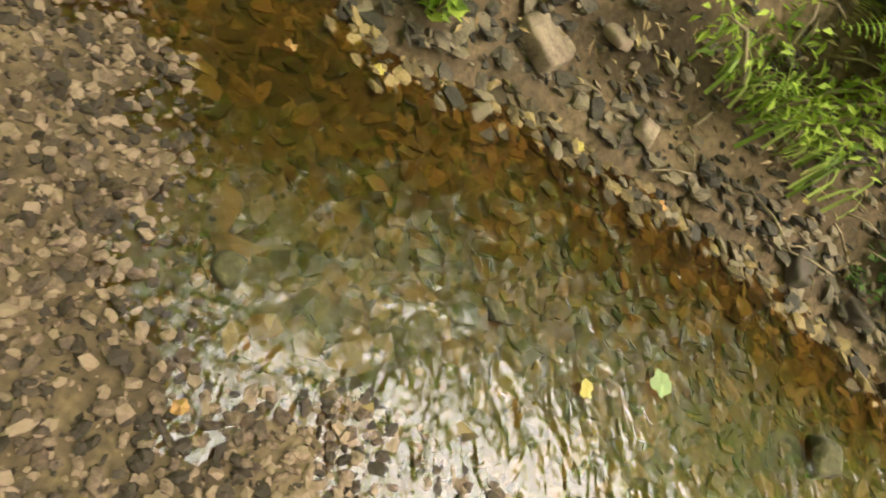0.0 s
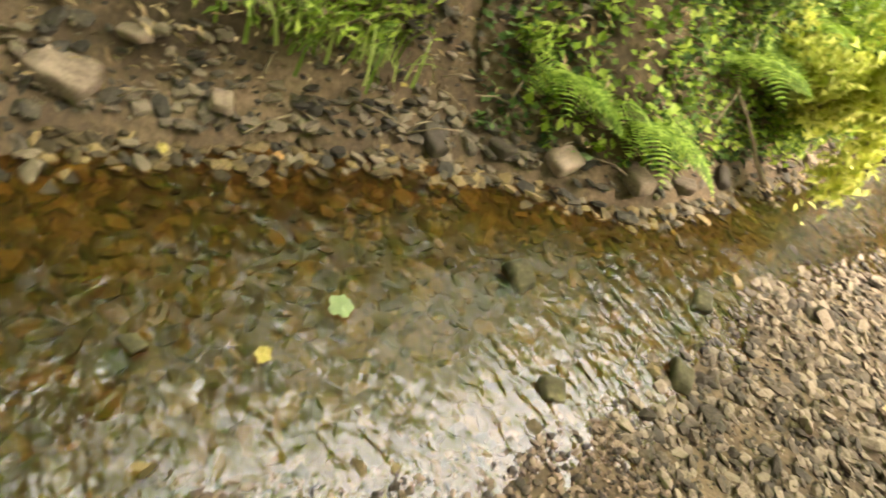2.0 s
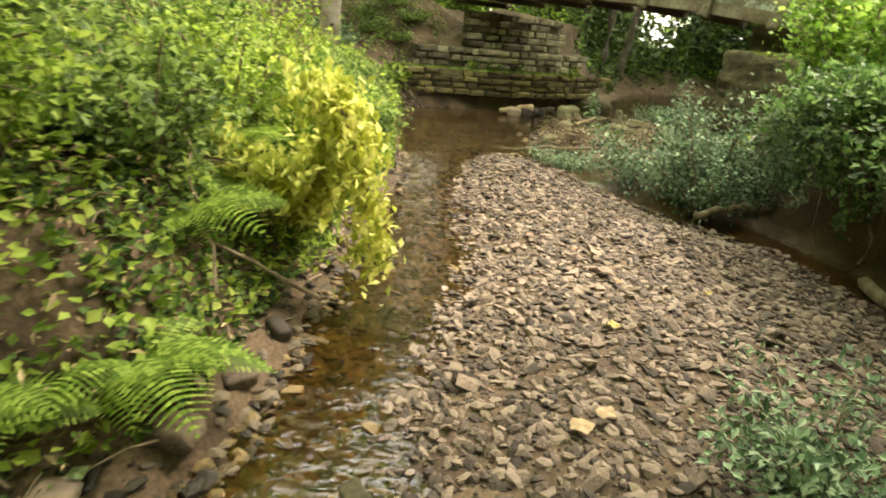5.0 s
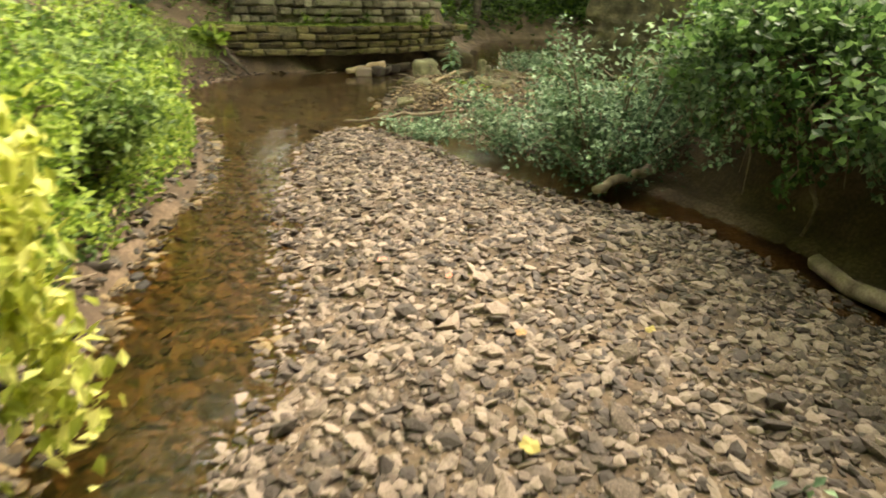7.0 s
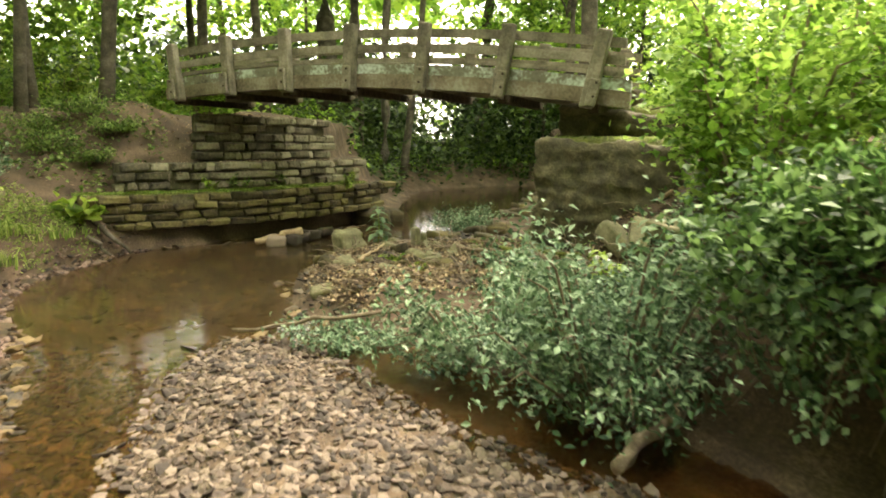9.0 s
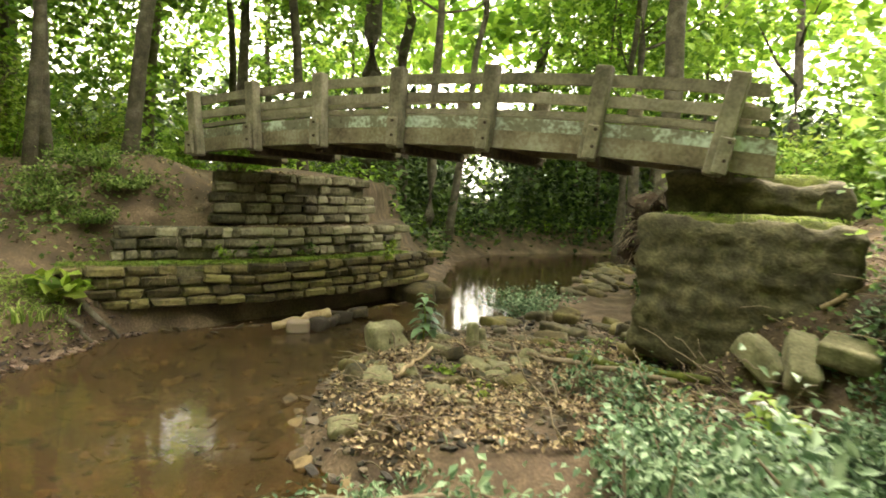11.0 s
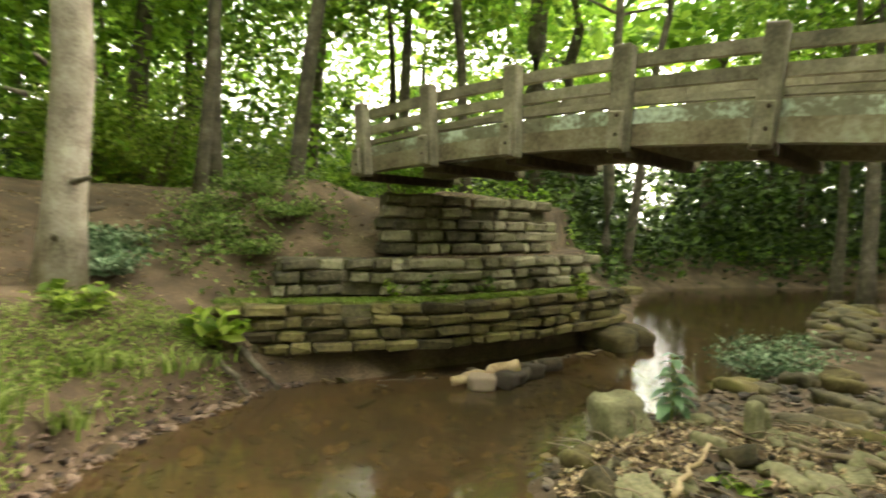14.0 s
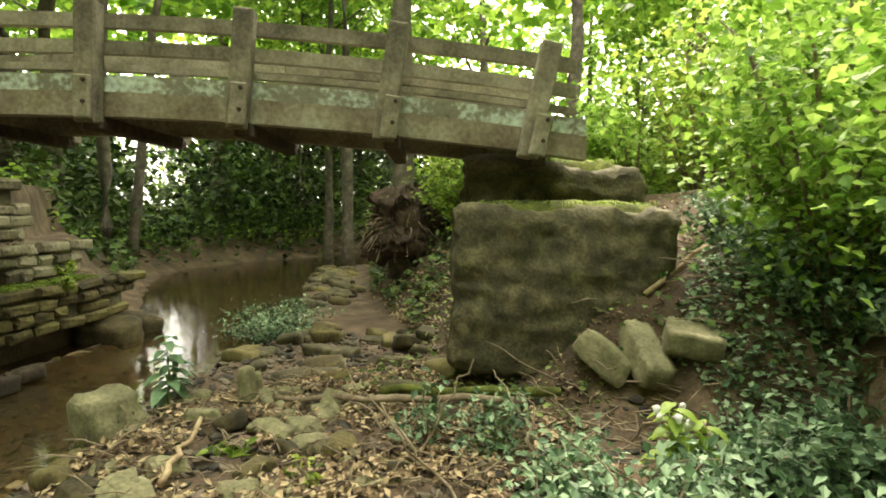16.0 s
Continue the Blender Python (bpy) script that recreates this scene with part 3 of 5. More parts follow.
NAMED = [(46, 9.2, 0.1, (0.3, 0)), (33, 15.5, 0.26, (0.6, 0.4)), (28.0, 9.8, 0.1, (0.9, 0.3)), (26.5, 10.3, 0.11, (-0.4, 0.3)), (20, 11.2, 0.16, (1.5, 0.2)), (9.5, 14.5, 0.16, (0.3, 0.5)), (3.0, 13.0, 0.13, (-0.9, 0)),
         (-3.5, 17, 0.36, (0.2, 0)), (-6.5, 17.5, 0.28, (0.2, 0)), (-10.3, 14, 0.15, (0.1, 0)), (-12.0, 15.5, 0.13, (1.6, 0)), (-19.4, 27, 0.42, (0.3, 0.2)), (-23.9, 28, 0.26, (0.2, 0)), (-27.2, 27, 0.26, (0, 0)), (-29, 19, 0.16, (0.3, 0)), (-31, 15, 0.16, (0, 0.3)), (-44, 16, 0.16, (0, 0)), (-52, 14, 0.2, (0.4, 0)), (-63, 18, 0.2, (0.5, 0))]
for k, (b, d, rad, lean) in enumerate(NAMED):
    x, y = bearing(b, d)
    bare = b < -40
    t = tree_parts("tree", "tall woodland tree with a slim dark trunk and green leaves", 11 + k % 4, rad, M_BARK if k != 0 else M_FIR, 40 + k, lean, 4, None if bare or k in (2, 3, 4, 8, 9, 10) else CROWNS[k % 4], low=0.4)
    t["group"] = "trees of the wood"
    t.location = (x, y, ground_z(x, y))
PROTO = [tree_parts("tree", "woodland tree with a dark trunk and green leaves", 12 + k, 0.1 + 0.035 * k, M_BARK, 90 + k, (0.5 * k - 0.6, 0.4), 5, CROWNS[k], low=0.35) for k in range(4)]
r = random.Random(3)
spots = []
for b in range(0, 360, 4):
    for d in (11, 15, 19, 24, 30):
        bb, dd = b + r.uniform(-2.5, 2.5), d + r.uniform(-2, 2)
        x, y = bearing(bb, dd)
        if r.random() < (0.22 if d < 20 else 0.5) and inside(np.array([(x, y)]), WET)[0] == False and line_distance(np.array([(x, y)]), LEFT)[0] > 1.2 and line_distance(np.array([(x, y)]), RIGHT)[0] > 1.2:
            if (abs(x) < 5 and -6 < y < 12) or (d < 18 and (b < 62 or b > 325)) or (d < 22 and 268 < b < 330):
                continue
            if y > 17 and abs((x - 3.0) - 0.235 * (y - 18.5)) < 4.0:
                continue
            spots.append((x, y))
SPOT_Z = heights(np.array(spots))
for k, ((x, y), z) in enumerate(zip(spots, SPOT_Z)):
    p = PROTO[k % 4]
    m = pose(x, y, z, 0, 0, r.uniform(0, 360)) @ Matrix.Diagonal((1, 1, r.uniform(0.85, 1.2), 1))
    t = p if k < 4 else copy_thing(p, m)
    t.matrix_basis = m
    t["group"] = "trees of the wood"


def sky_gap(c):
    """Leaves an opening between the far trees, straight up the stream."""
    off = (c[:, 0] - 3.0) - 0.235 * (c[:, 1] - 18.5)
    return c[~((np.abs(off) < 1.25) & (c[:, 1] > 20) & (c[:, 2] > 1.3))]


def clump_cloud(name, label, centres, per, spread, size, mat, seed):
    g = np.random.default_rng(seed)
    p = np.repeat(centres, per, 0) + g.normal(0, 1, (len(centres) * per, 3)) * np.array(spread)
    p[:, 2] = np.maximum(p[:, 2], 0.1)
    v, f = leaf_mesh(p, g.uniform(size[0], size[1], len(p)), seed, slim=0.8)
    return tagged(link(name, mesh_of(name, v, f, mat)), label, "foliage", kind="stuff")


g = np.random.default_rng(17)
a, d, z = g.uniform(0, 2 * np.pi, 560), g.uniform(17, 42, 560), g.uniform(0.2, 1, 560) ** 1.3 * 13
gap = (a > radians(4)) & (a < radians(27)) & (z > 3.2) & (g.uniform(0, 1, 560) < 0.6)
a, d, z = a[~gap], d[~gap], z[~gap]
clump_cloud("far_woods", "sunlit green foliage of the far woods", sky_gap(np.column_stack([EYE.x - np.sin(a) * d, EYE.y + np.cos(a) * d, z])), 105, (0.85, 0.85, 0.45), (0.16, 0.38), M_LEAF["canopy"], 18)
# the wood's gloom here comes from the darkened leaf colour
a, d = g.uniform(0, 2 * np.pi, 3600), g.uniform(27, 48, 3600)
clump_cloud("far_thicket", "undergrowth on the wood's far floor, shade put into its dark green", sky_gap(np.column_stack([EYE.x - np.sin(a) * d, EYE.y + np.cos(a) * d, g.uniform(0.0, 1, 3600) * 6.0])), 50, (1.1, 1.1, 0.8), (0.3, 0.65), M_LEAF["shade_dark"], 19)
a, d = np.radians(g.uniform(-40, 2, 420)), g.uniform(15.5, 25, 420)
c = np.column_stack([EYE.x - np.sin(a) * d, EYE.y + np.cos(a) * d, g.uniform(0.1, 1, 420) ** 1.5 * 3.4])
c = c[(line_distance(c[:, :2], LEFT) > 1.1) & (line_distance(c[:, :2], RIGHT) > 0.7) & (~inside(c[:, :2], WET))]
clump_cloud("far_bank_growth", "growth on the bank beyond the bridge, shade put into its dark green", sky_gap(c), 70, (0.6, 0.6, 0.45), (0.14, 0.34), M_LEAF["shade_dark"], 22)
a, d = np.radians(g.uniform(16, 70, 260)), g.uniform(13, 24, 260)
c = np.column_stack([EYE.x - np.sin(a) * d, EYE.y + np.cos(a) * d, g.uniform(2.4, 11, 260)])
clump_cloud("left_woods", "green foliage of the wood beyond the path", c, 90, (0.8, 0.8, 0.45), (0.12, 0.28), M_LEAF["canopy"], 23)
# crowns above the stream, mostly out of view, added to dim the light; open towards the sun
m = 1500
c = np.column_stack([g.uniform(-11, 12, m), g.uniform(-9, 24, m), g.uniform(6.5, 11.5, m)])
c = c[~((c[:, 0] > 1.5) & (c[:, 1] > 8.5)) & ~((c[:, 1] > 9.5) & (g.uniform(0, 1, m) < 0.45))]
for ax, ay, bx, by, hr in ((-0.84, 0.34, -6.0, 3.9, 0.95), (-0.6, -0.12, -4.2, 0.4, 0.75), (-0.52, 0.03, -3.5, 1.5, 0.5), (-0.26, 0.42, -1.6, 4.4, 0.95), (-0.23, 1.1, -1.8, 6.7, 1.0), (-0.87, 0.89, -5.9, 2.4, 0.8), (-0.06, 2.0, -0.8, 9.5, 1.5), (0.36, 2.7, 2.1, 12.8, 1.2), (-0.5, 6.3, -3.2, 36.0, 2.0), (-1.0, 7.2, -8.3, 31.8, 1.6), (-0.6, 10.1, -6.8, 37.8, 1.6), (0.43, 11.5, 0.7, 30.8, 1.2)):  # slanting gaps aimed so that patches of sky mirror in the water
    w = c[:, 2] / 8.5
    c = c[np.hypot(c[:, 0] - ax - (bx - ax) * w, c[:, 1] - ay - (by - ay) * w) > hr + 0.7]
clump_cloud("overhead_canopy", "leafy canopy above the stream, filled in to dim the light below", c, 60, (0.5, 0.5, 0.3), (0.16, 0.34), M_LEAF["canopy"], 20)
# added ring of high leaves that blocks skylight, left open along the sun's path
m = 1500
a, d = g.uniform(0, 2 * np.pi, m), g.uniform(12, 50, m)
c = np.column_stack([EYE.x - np.sin(a) * d, EYE.y + np.cos(a) * d, g.uniform(8.5, 13.5, m)])
lit = ((a > radians(3)) & (a < radians(30)) & (g.uniform(0, 1, m) < 0.7)) | (np.hypot(c[:, 0] - 10.4, c[:, 1] - 15.4) < 5.5) | ((np.abs(c[:, 0]) < 12) & (c[:, 1] < 20))
clump_cloud("shade_canopy", "ring of canopy leaves added to block skylight over the far wood", c[~lit], 45, (1.6, 1.6, 0.5), (0.5, 0.9), M_LEAF["canopy"], 21)


# ---- shrubs, ferns, grasses ----
def bush(name, label, place, radii, n, size, mat, seed, stems=14, low=0.1, category="shrub", slim=0.6, droop=0.35, twig=0.008, clumps=None, group="", spray=0.16):
    """Arching stems with leaves in loose clumps about them."""
    g = np.random.default_rng(seed)
    x, y = place[0], place[1]
    z0 = place[2] if len(place) > 2 else ground_z(x, y)
    t = thing(name, label, category, (x, y, z0), group)
    tips, tubes = [], []
    for k in range(stems):
        a = g.uniform(0, 6.28)
        q = np.sqrt(g.uniform(0.15, 1))
        tip = np.array([math.cos(a) * radii[0] * q, math.sin(a) * radii[1] * q, radii[2] * (low + (1 - low) * g.uniform(0.25, 1) * (1 - 0.4 * q * q))])
        b = np.array([math.cos(a) * radii[0] * 0.15, math.sin(a) * radii[1] * 0.15, -0.08])
        mid = (b + tip) / 2 + np.array([0, 0, radii[2] * 0.18])
        pts = [b, b * 0.4 + mid * 0.6, mid * 0.5 + tip * 0.5 + np.array([0, 0, radii[2] * 0.05]), tip]
        tubes.append(tube(pts, [twig * 1.6, twig * 1.2, twig, twig * 0.4], 5))
        for u in np.linspace(0.3, 1.05, clumps or 6):
            tips.append(b * (1 - u) ** 2 + 2 * u * (1 - u) * mid + tip * u * u)
    if stems <= 14 and radii[0] > 0.9:
        v, f = join(tubes)
        link("stem", mesh_of("stem", v, f, M_TWIG, True), t)["kind"] = "stuff"
    else:
        for v, f in tubes:
            link("stem", mesh_of("stem", v, f, M_TWIG, True), t)
    tips = np.array(tips)
    w = g.integers(0, len(tips), n)
    p = tips[w] + g.normal(0, 1, (n, 3)) * np.array([radii[0], radii[1], radii[2] * 0.7]) * spray
    p[:, 2] = np.maximum(p[:, 2], 0.015)
    v, f = leaf_mesh(p, g.uniform(0.6, 1.35, n) * size, seed + 1, droop=droop, slim=slim)
    link("foliage", mesh_of("foliage", v, f, mat), t)
    return t


def frond_mesh(length, seed):
    g = np.random.default_rng(seed)
    verts, faces = [], []
    spine = [np.array([0, length * u, length * (0.62 * u - 0.62 * u * u * 1.25)]) for u in np.linspace(0, 1, 22)]
    v, f = tube(spine, [0.004 * (1 - 0.8 * i / 21) for i in range(22)], 4)
    verts, faces = list(v), [tuple(q) for q in f]
    for i in range(3, 22):
        u = i / 21
        w = length * 0.32 * math.sin(math.pi * min(1, 0.12 + 0.9 * u)) ** 0.8 + 0.008
        for s in (-1, 1):
            m = 5
            for j in range(m):
                a, b = j / m, (j + 0.92) / m
                half = 0.017 * length / 0.5 * (1 - 0.75 * a)
                c0 = spine[i] + np.array([s * w * a, w * a * 0.35, -0.25 * w * a * a])
                c1 = spine[i] + np.array([s * w * b, w * b * 0.35, -0.25 * w * b * b])
                k = len(verts)
                d = np.array([0, half, 0])
                verts += [tuple(c0 - d), tuple(c1 - d * 0.55), tuple(c1 + d * 0.55), tuple(c0 + d)]
                faces.append((k, k + 1, k + 2, k + 3))
    return mesh_of("frond", verts, faces, M_LEAF["fern"])


FRONDS = [frond_mesh(0.55, 1), frond_mesh(0.42, 2)]


def fern(place, turn, count, size, seed, lean=0):
    r = random.Random(seed)
    x, y = place
    t = thing("fern", "bright green fern with arching fronds on the bank", "fern", (x, y, ground_z(x, y) - 0.02), "ferns on the bank")
    for k in range(count):
        fr = link("frond", FRONDS[k % 2], t)
        fr.matrix_basis = pose(0, 0, 0.02, lean + r.uniform(-6, 22), r.uniform(-15, 15), turn + (k / max(1, count - 1) - 0.5) * 210 + r.uniform(-12, 12)) @ Matrix.Scale(size * r.uniform(0.75, 1.15), 4)
    return t


def tuft(name, label, place, n, height, seed, mat, spread=0.1, width=0.012, group="", category="grass", bend=0.7):
    g = np.random.default_rng(seed)
    x, y = place[0], place[1]
    t = thing(name, label, category, (x, y, ground_z(x, y) - 0.01), group)
    verts, faces = [], []
    for k in range(n):
        a = g.uniform(0, 6.28)
        base = np.array([g.normal(0, spread), g.normal(0, spread), 0])
        h, out = height * g.uniform(0.55, 1.1), height * bend * g.uniform(0.2, 1.0)
        d = np.array([math.cos(a), math.sin(a), 0])
        side = np.array([-d[1], d[0], 0]) * width * g.uniform(0.6, 1.2)
        k0 = len(verts)
        for u in (0, 0.4, 0.75, 1.0):
            c = base + d * out * u * u + np.array([0, 0, h * (u - 0.35 * u ** 3 * bend * 1.6)])
            s = side * (1 - u) ** 0.6
            verts += [tuple(c - s), tuple(c + s)]
        for j in range(3):
            faces.append((k0 + 2 * j, k0 + 2 * j + 1, k0 + 2 * j + 3, k0 + 2 * j + 2))
    link("foliage", mesh_of("foliage", verts, faces, mat), t)
    return t


def cover(name, label, region, n, size, mat, seed, test, lift=0.07, slim=0.8, kind="stuff", category="plants", droop=0.15):
    """Low leaves lying close over the ground wherever test holds."""
    p, z, g = scatter(n, region, seed)
    patch = lumps(p, 4.0, seed)
    keep = test(p, z) & (patch > -0.2 + g.normal(0, 0.08, n))
    p, z = p[keep], z[keep]
    c = np.column_stack([p, z + g.uniform(0.01, lift, len(p)) * (1 + 1.5 * np.clip(lumps(p, 6, seed + 1), 0, 1))])
    v, f = leaf_mesh(c, g.uniform(0.5, 1.3, len(c)) * size, seed, slim=slim, droop=droop)
    return tagged(link(name, mesh_of(name, v, f, mat)), label, category, kind=kind)


def off_left(lo, hi):
    return lambda p, z: (line_distance(p, LEFT) > lo) & (line_distance(p, LEFT) < hi) & (~inside(p, WET)) & (p[:, 0] < 0.5) & (line_distance(p, LEFT) < line_distance(p, NEAR))


cover("ground_ivy", "low dark green ivy and weeds on the earth bank", (-4, 2.2, -0.6, 9.6), 34000, 0.05, M_LEAF["ivy"], 31, off_left(0.1, 2.2))
cover("bank_weeds", "fresh green weeds on the steep bank", (-3.6, 2.4, -0.6, 9.2), 20000, 0.06, M_LEAF["fresh"], 32, off_left(0.12, 2.2), 0.14)
cover("pool_weeds", "short grass and weeds on the bank beside the pool", (-4.2, 9.5, -1.8, 13.2), 22000, 0.06, M_LEAF["grass"], 33, off_left(0.03, 0.9), 0.12, 0.3)
cover("slope_weeds", "weeds and ivy on the slope below the footbridge", (-5.5, 12.5, -1.2, 18), 7000, 0.07, M_LEAF["bush"], 34, lambda p, z: (np.hypot((p[:, 0] + 2.75) * 1.1, p[:, 1] - 15.2) < 1.35), 0.2)
cover("wood_floor_plants", "green undergrowth over the floor of the wood", (-14, 8, 22, 34), 26000, 0.14, M_LEAF["canopy"], 35, lambda p, z: (z > 0.4) & (np.hypot(p[:, 0] - 1, p[:, 1] - 11) > 8.5), 0.4)
cover("edge_weeds", "fresh weeds hanging over the water's edge", (-1.9, 4.4, -0.7, 9.6), 12000, 0.06, M_LEAF["fresh"], 48, off_left(0.02, 0.5), 0.28, 0.6, droop=0.5)
# far bank ivy also wears the leaf colour with shade in it
cover("far_bank_ivy", "ivy and ferns beyond the bridge, leaf colour darkened for shade", (1.5, 16.5, 15, 34), 30000, 0.17, M_LEAF["shade_dark"], 39, lambda p, z: (z > 0.12) & (np.minimum(line_distance(p, LEFT), line_distance(p, RIGHT)) < 5) & ((p[:, 0] > 3.4) | (p[:, 1] > 19.5)), 0.5)
cover("hollow_litter", "dark dead leaves among the stones of the hollow", (2.3, 10.2, 5.4, 15.5), 9000, 0.05, M_LITTER, 46, lambda p, z: (z > 0.1) & (z < 1.9), 0.03, 0.55, category="leaf litter", droop=0.0)
cover("east_bank_litter", "dead leaves on the bank beyond the bridge", (3.2, 13.0, 10, 20), 12000, 0.07, M_LITTER, 49, lambda p, z: (z > 0.1), 0.03, 0.55, category="leaf litter", droop=0.0)
cover("east_bank_ivy", "ivy on the bank beyond the bridge, leaf colour darkened for shade", (3.2, 13.2, 10, 20), 12000, 0.1, M_LEAF["shade_dark"], 50, lambda p, z: (z > 0.12), 0.3)
cover("hollow_weeds", "small weeds on the earth beside the masonry block", (2.6, 10.2, 5.2, 15.5), 3000, 0.05, M_LEAF["bush"], 47, lambda p, z: (z > 0.25) & (z < 1.6), 0.12)
cover("slope_brambles", "grey-green bramble leaves over the bare earth slope", (2.9, 9.0, 5.0, 10.1), 4200, 0.055, M_LEAF["holly"], 38, lambda p, z: (z > 0.35), 0.12)
cover("bank_brambles", "dark bramble leaves over the shaded bank", (2.9, 2.5, 7, 10.4), 11000, 0.06, M_LEAF["ivy"], 36, lambda p, z: (z > 0.5), 0.2)

for x, y, turn, c, s in ((-1.2, 3.13, -90, 7, 0.85), (-1.43, 4.0, -70, 7, 1.0), (-1.48, 2.65, -110, 6, 0.8), (-1.63, 4.85, -80, 6, 0.9), (-1.45, 4.6, -60, 6, 0.9), (-1.98, 1.84, -90, 7, 0.9), (-1.5, 5.7, -80, 6, 0.9), (-1.6, 6.9, -60, 6, 0.8)):
    fern((x, y), turn, c, s, int(x * -100 + y * 10))

bush("golden_shrub", "golden yellow leafy shrub drooping over the stream", (-1.25, 4.75), (0.58, 0.5, 0.85), 3900, 0.075, M_LEAF["gold"], 51, 16, 0.25, slim=0.55, droop=0.7, spray=0.13)
g = np.random.default_rng(5)
droop_p = [np.array([-1.1, 4.7, 1.2]), np.array([-0.85, 4.6, 1.12]), np.array([-0.72, 4.53, 0.85]), np.array([-0.65, 4.5, 0.55]), np.array([-0.62, 4.48, 0.22])]
hang = thing("golden_branch", "hanging branch of yellow leaves above the water", "branch", (-1.1, 4.7, 0.9))
v, f = tube([p - np.array([-1.1, 4.7, 0.9]) for p in droop_p], [0.012, 0.01, 0.008, 0.006, 0.003], 6)
link("stem", mesh_of("stem", v, f, M_TWIG, True), hang)
w = g.uniform(0, 3.99, 900)
cs = np.array([droop_p[int(u)] * (1 - u % 1) + droop_p[int(u) + 1] * (u % 1) for u in w]) - np.array([-1.1, 4.7, 0.9])
v, f = leaf_mesh(cs + g.normal(0, 0.075, cs.shape), g.uniform(0.06, 0.1, len(cs)), 6, droop=0.8)
link("foliage", mesh_of("foliage", v, f, M_LEAF["gold"]), hang)

# far bank thicket
for k, (x, y, rx, ry, h, n, m) in enumerate(((-2.1, 3.3, 0.6, 0.6, 0.7, 1700, "fresh"), (-1.75, 4.1, 0.45, 0.5, 0.7, 2000, "bush"), (-1.75, 5.0, 0.5, 0.6, 0.85, 2200, "fresh"), (-1.4, 5.7, 0.5, 0.55, 0.9, 2600, "fresh"), (-1.45, 6.6, 0.48, 0.6, 0.8, 2600, "bush"), (-1.25, 5.3, 0.35, 0.45, 0.5, 1500, "fresh"), (-1.5, 7.5, 0.45, 0.6, 0.6, 2000, "fresh"), (-2.4, 5.6, 0.8, 0.9, 1.1, 2200, "bush"), (-2.6, 4.0, 0.8, 0.8, 0.9, 1900, "bush"), (-2.4, 7.3, 0.7, 0.8, 0.9, 1900, "fresh"), (-2.2, 9.0, 0.5, 0.6, 0.5, 1500, "fresh"), (-1.85, 8.3, 0.45, 0.5, 0.5, 1400, "bush"), (-2.4, 2.6, 0.6, 0.6, 0.6, 1500, "bush"))):
    bush("bank_shrub", ("light" if m == "fresh" else "dark") + " green leafy shrub on the earth bank", (x, y), (rx, ry, h), int(n * 1.5), 0.055, M_LEAF[m], 60 + k, 18, group="shrubs on the far bank", spray=0.17)
bush("willowherb", "weedy grass and leaves overhanging the water's edge", (-1.8, 1.45), (0.3, 0.45, 0.4), 800, 0.055, M_LEAF["fresh"], 71, 14, slim=0.35, category="weeds")
tuft("grass_tuft", "arching green grass tuft on the bank", (-1.8, 1.35), 90, 0.35, 72, M_LEAF["grass"], 0.13, 0.008)
tuft("grass_tuft", "arching green grass tuft on the bank", (-1.72, 1.7), 70, 0.3, 73, M_LEAF["grass"], 0.1, 0.008)
bush("seedling", "small leafy seedling at the stream's edge", (-1.64, 0.2), (0.12, 0.12, 0.2), 90, 0.06, M_LEAF["fresh"], 74, 7, category="plant", twig=0.004)
bush("seedling", "small leafy seedling at the stream's edge", (-1.95, 0.35), (0.15, 0.15, 0.18), 110, 0.05, M_LEAF["fresh"], 75, 7, category="plant", twig=0.004)
bush("bank_plant", "leafy weeds among the stones of the bank", (-1.6, 2.5), (0.16, 0.16, 0.2), 160, 0.05, M_LEAF["fresh"], 76, 8, category="plant", twig=0.004)

# low shrub on the near gravel and the right bank's thicket
bush("holly_shrub", "small grey-green shrub growing out of the gravel", (1.45, 3.4), (0.55, 0.5, 0.45), 1500, 0.05, M_LEAF["holly"], 80, 16, slim=0.5, twig=0.005)
bush("holly_bush", "grey-green leafy bush hanging over the gravel bar", (2.35, 7.75), (0.95, 0.8, 1.3), 6500, 0.055, M_LEAF["holly"], 81, 40, 0.02, slim=0.55, spray=0.12)
bush("holly_bush", "grey-green leafy bush hanging over the gravel bar", (1.9, 8.6), (0.9, 0.6, 0.85), 4200, 0.055, M_LEAF["holly"], 82, 30, 0.0, slim=0.55, spray=0.12)
bush("holly_spray", "low leafy spray lying at the water's edge", (1.0, 9.35), (0.6, 0.4, 0.3), 1500, 0.05, M_LEAF["holly"], 83, 18, 0.0, slim=0.5, twig=0.005)
LIP = smooth_line([(3.35, 2.2), (3.2, 3.4), (3.0, 4.6), (2.85, 5.7), (2.7, 6.6), (2.65, 7.2)], 8)


